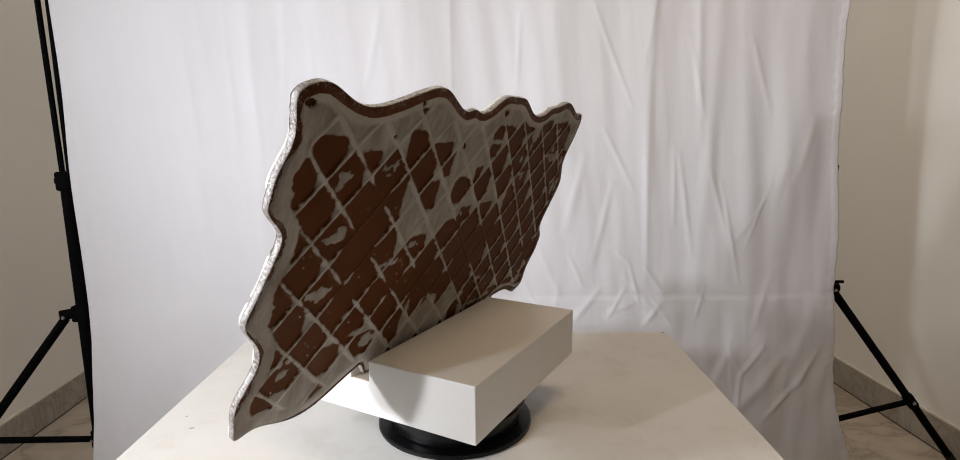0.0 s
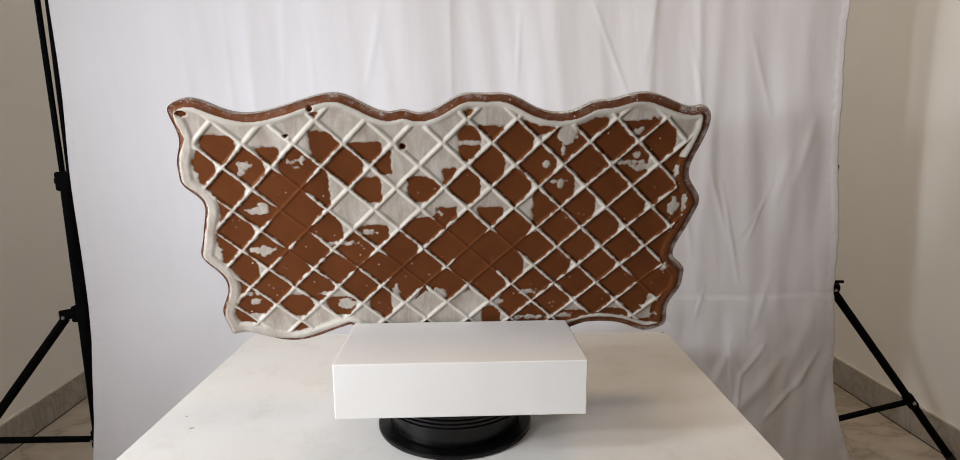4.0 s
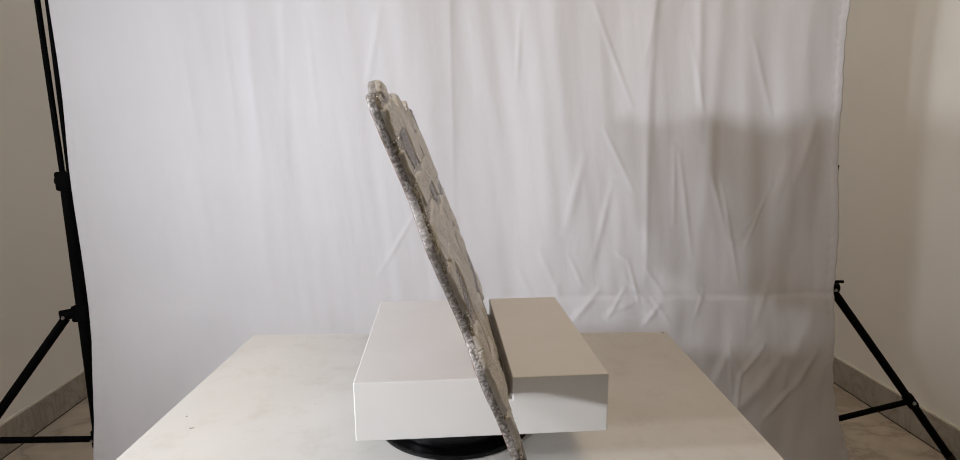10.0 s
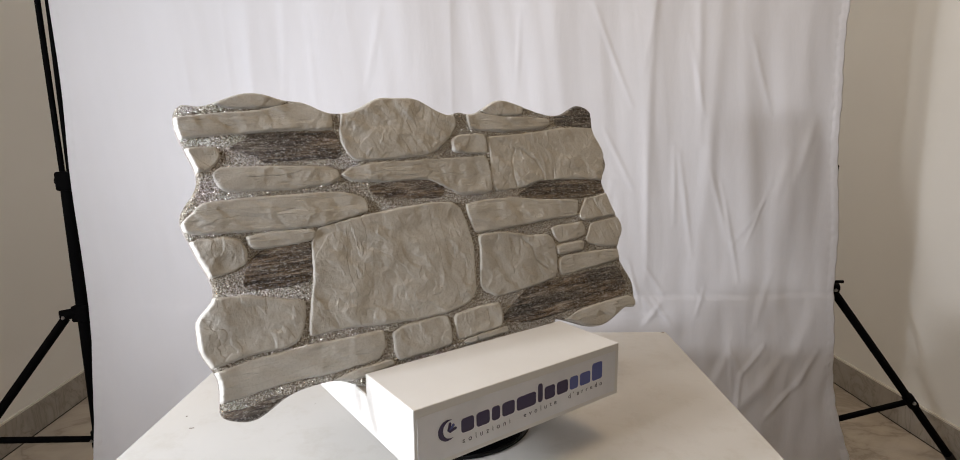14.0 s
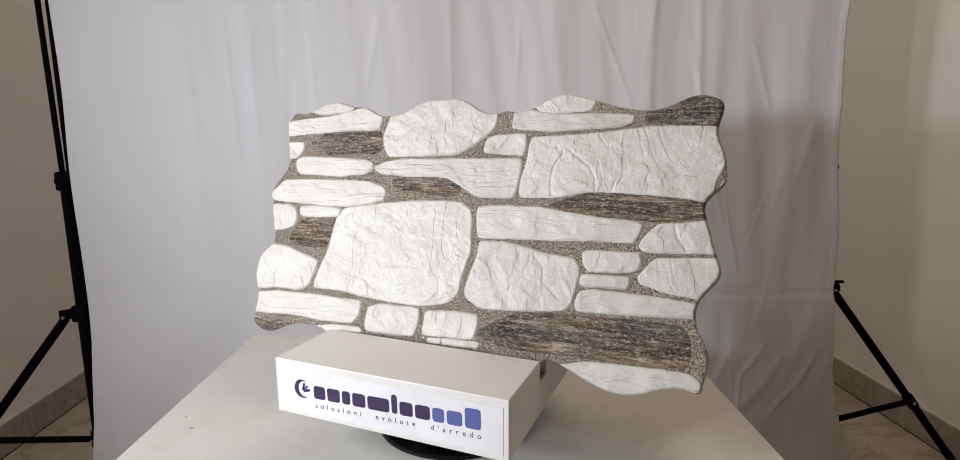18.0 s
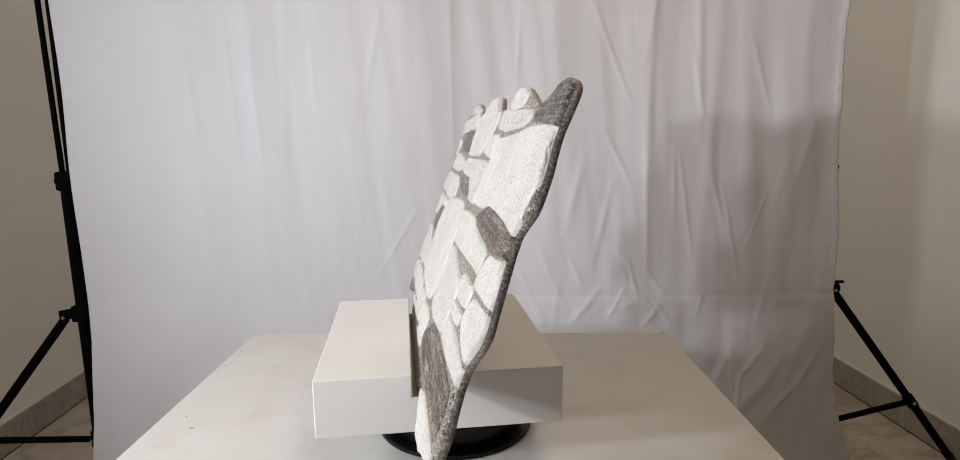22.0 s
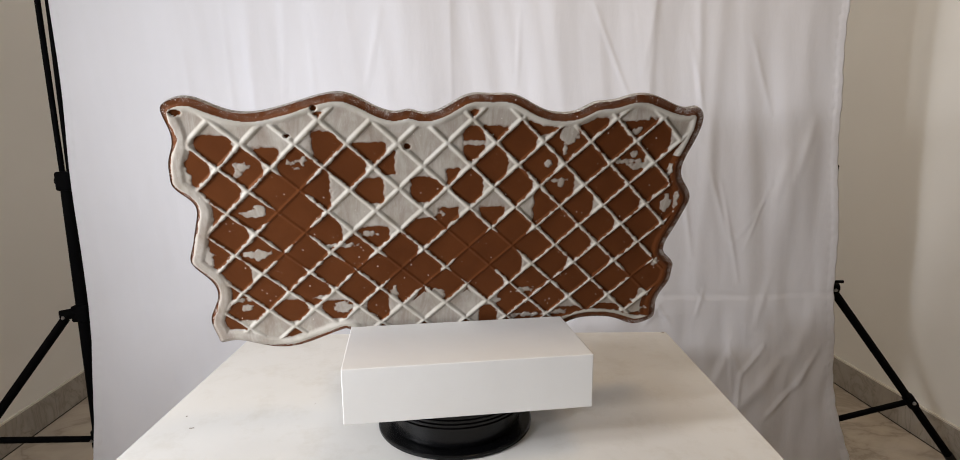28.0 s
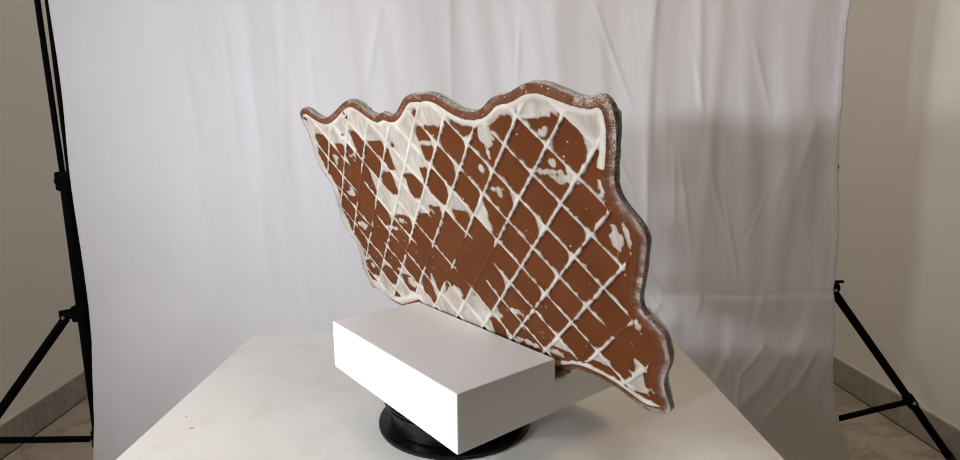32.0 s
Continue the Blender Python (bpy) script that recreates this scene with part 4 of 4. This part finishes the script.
stone('pale', '-13.5,20.8 -11.9,21.5 -9.3,22.0 -5.9,22.0 -0.7,22.1 4.5,22.2 8.2,22.3 8.2,19.5 7.8,17.1 2.4,17.2 1.5,17.9 -0.5,18.8 -1.8,19.5 -3.8,19.7 -7.1,19.6 -10.4,19.8 -12.5,20.0')
stone('dark', '-10.3,19.0 -8.4,19.4 -5.5,19.5 -3.2,19.8 -1.0,19.3 0.3,18.4 -0.2,17.1 -5.1,17.3 -9.6,17.8')
stone('pale', '-30.2,16.3 -29.6,17.6 -28.6,18.5 -24.0,18.7 -17.1,18.7 -13.7,18.6 -11.3,17.8 -10.9,16.9 -11.1,16.1 -13.4,15.6 -16.8,15.0 -20.2,15.0 -23.6,15.2 -28.2,15.3 -29.6,15.4')
stone('pale', '-30.2,14.8 -27.1,14.8 -25.7,14.3 -25.2,13.0 -25.5,11.8 -27.3,11.1 -28.7,11.1 -29.6,12.9')
stone('pale', '-25.0,14.6 -22.2,14.8 -17.7,14.6 -17.8,13.6 -20.7,13.2 -24.8,13.3')
stone('dark', '-26.0,9.7 -25.3,11.8 -23.8,12.9 -18.6,13.3 -18.5,12.4 -18.7,10.4 -19.2,9.0 -22.0,8.9 -25.5,9.1')
stone('pale', '-17.4,14.6 -14.7,15.1 -10.8,15.7 -6.9,16.1 -1.7,16.4 0.9,16.2 2.0,15.4 2.4,13.7 2.7,11.5 2.8,10.1 2.0,6.3 1.8,4.5 0.6,3.3 -2.8,2.5 -6.6,2.5 -11.7,2.8 -15.7,3.3 -20.3,3.2 -19.9,5.4 -18.8,8.6 -18.5,12.1 -18.1,13.4')
stone('pale', '-30.3,7.0 -28.7,8.1 -25.7,8.5 -22.8,7.6 -20.2,7.0 -20.5,5.1 -21.3,3.3 -22.6,2.6 -26.3,2.7 -29.6,2.5 -30.5,4.4')
stone('pale', '-29.4,1.8 -25.6,2.1 -20.5,2.2 -14.2,2.1 -12.0,2.1 -12.0,0.4 -13.0,-0.9 -18.5,-1.1 -22.5,-0.8 -29.5,-1.4 -29.3,0.3')
stone('pale', '-20.1,-1.9 -15.9,-1.5 -11.7,-1.4 -11.3,-1.9 -15.1,-2.4')
stone('dark', '-29.5,-2.1 -26.4,-2.4 -25.1,-1.9 -22.4,-1.6 -23.7,-2.4 -25.6,-3.5 -28.3,-3.4 -29.4,-3.0')
stone('pale', '-10.8,1.6 -8.4,2.1 -3.4,2.1 -3.1,1.3 -3.2,-1.5 -10.7,-1.7 -11.0,-0.5')
stone('pale', '-2.3,1.6 -1.8,2.0 1.3,2.2 4.8,2.3 5.1,1.3 4.7,-0.8 0.5,-0.9 -2.3,-1.1')
stone('pale', '-1.6,-1.5 1.7,-1.2 5.4,-1.1 5.4,-1.7 -1.0,-1.9')
stone('pale', '9.2,28.8 9.9,29.6 12.1,30.4 14.3,30.5 15.9,30.0 16.7,29.3 16.4,28.6 12.8,28.4 10.0,28.5')
stone('pale', '6.2,28.0 12.2,28.1 17.2,28.1 21.1,27.9 21.6,27.6 21.4,27.0 19.6,26.4 15.3,26.2 12.2,26.0 8.1,26.2 6.3,26.4')
stone('dark', '22.8,26.9 23.0,28.4 25.1,28.7 27.5,29.9 29.0,30.1 30.6,29.9 31.0,28.8 30.8,26.9 30.6,26.4 26.8,26.8')
stone('pale', '3.1,24.9 4.3,25.4 8.5,25.6 8.6,24.6 8.4,22.8 6.0,22.9 2.8,23.1')
stone('pale', '9.1,25.1 12.2,25.2 16.3,25.5 19.9,25.9 23.8,26.4 27.4,26.4 30.6,26.3 30.9,24.3 31.3,22.7 30.9,19.9 30.1,18.2 29.8,17.9 27.3,18.0 21.4,18.3 16.6,18.3 13.9,17.6 11.8,17.5 8.5,17.3 8.3,18.9 8.9,22.1')
stone('dark', '12.4,16.5 14.2,17.2 16.6,18.1 18.4,18.4 21.4,18.2 27.3,18.0 30.0,17.8 29.8,16.5 30.1,15.6 27.2,15.4 24.3,15.1 21.4,15.3 17.3,15.4 14.5,15.7')
stone('pale', '3.0,15.8 6.3,16.1 10.9,16.1 14.9,15.6 18.4,15.2 22.6,14.9 23.6,14.6 23.1,13.4 22.7,12.5 18.5,12.5 12.5,12.2 7.9,12.0 3.5,11.9 3.2,13.7')
stone('pale', '25.3,14.8 27.8,15.0 30.1,15.3 30.6,13.8 31.2,11.7 27.1,11.7 24.0,11.6 23.3,12.2 24.0,13.4')
stone('pale', '3.9,11.4 7.3,11.5 10.4,11.0 12.5,10.4 16.1,10.2 16.9,9.2 16.7,7.1 16.3,5.0 15.6,4.1 12.7,3.7 8.2,3.2 4.9,3.2 3.0,4.2 2.7,5.1 3.3,7.6 3.9,9.8')
stone('pale', '17.1,11.0 17.9,11.2 23.4,11.3 23.7,10.4 23.2,9.3 21.1,9.0 17.9,8.8 17.2,9.8')
stone('pale', '17.2,8.4 22.8,8.5 22.4,7.2 17.0,7.1')
stone('pale', '25.3,10.9 27.1,11.0 31.5,11.1 31.8,9.9 31.3,8.6 30.0,7.3 27.1,7.1 23.8,8.0 23.5,8.7')
stone('pale', '17.0,6.3 18.5,6.7 22.8,6.6 27.0,6.5 29.4,6.4 29.5,5.7 29.4,4.8 24.2,4.4 16.7,4.1')
stone('dark', '5.3,0.4 6.8,1.4 8.8,2.5 9.7,3.0 13.2,3.4 21.4,3.7 28.4,3.8 29.3,2.5 29.6,1.1 29.2,-0.7 25.5,-0.9 15.6,-1.0 9.2,-1.2 5.3,-0.4')
stone('pale', '15.4,-1.5 18.5,-1.5 24.1,-1.2 29.9,-1.2 30.5,-2.5 28.2,-2.4 26.9,-2.8 24.9,-3.6 21.3,-3.9 19.1,-3.4 16.8,-2.5')


def motions():
    """The box and the tile turn clockwise together on the spool, once in about 24.4 seconds, a little unevenly."""
    at = (0, 3, 6, 8, 10, 12, 14, 16.5, 18.5, 20.5, 22.5, 24.5, 26.5, 28.5, 30.3, 32)
    lag = (-1.23, -1.17, -1.05, -0.77, -0.35, 0.15, 0.71, 0.99, 0.92, 0.69, 0.48, 0.22, -0.23, -0.77, -1.06, -0.74)
    rows_box, rows_tile = [], []
    for i in range(65):
        t = i * 0.5
        turn = pose(0, 0, BOX_TOP, 0, 0, -11.8 - 14.766 * (t - 17.0) + float(np.interp(t, at, lag)))
        rows_box.append((t, turn))
        rows_tile.append((t, turn @ TILE_AT))
    walk(BOXED, rows_box)
    walk(TILE, rows_tile)


motions()
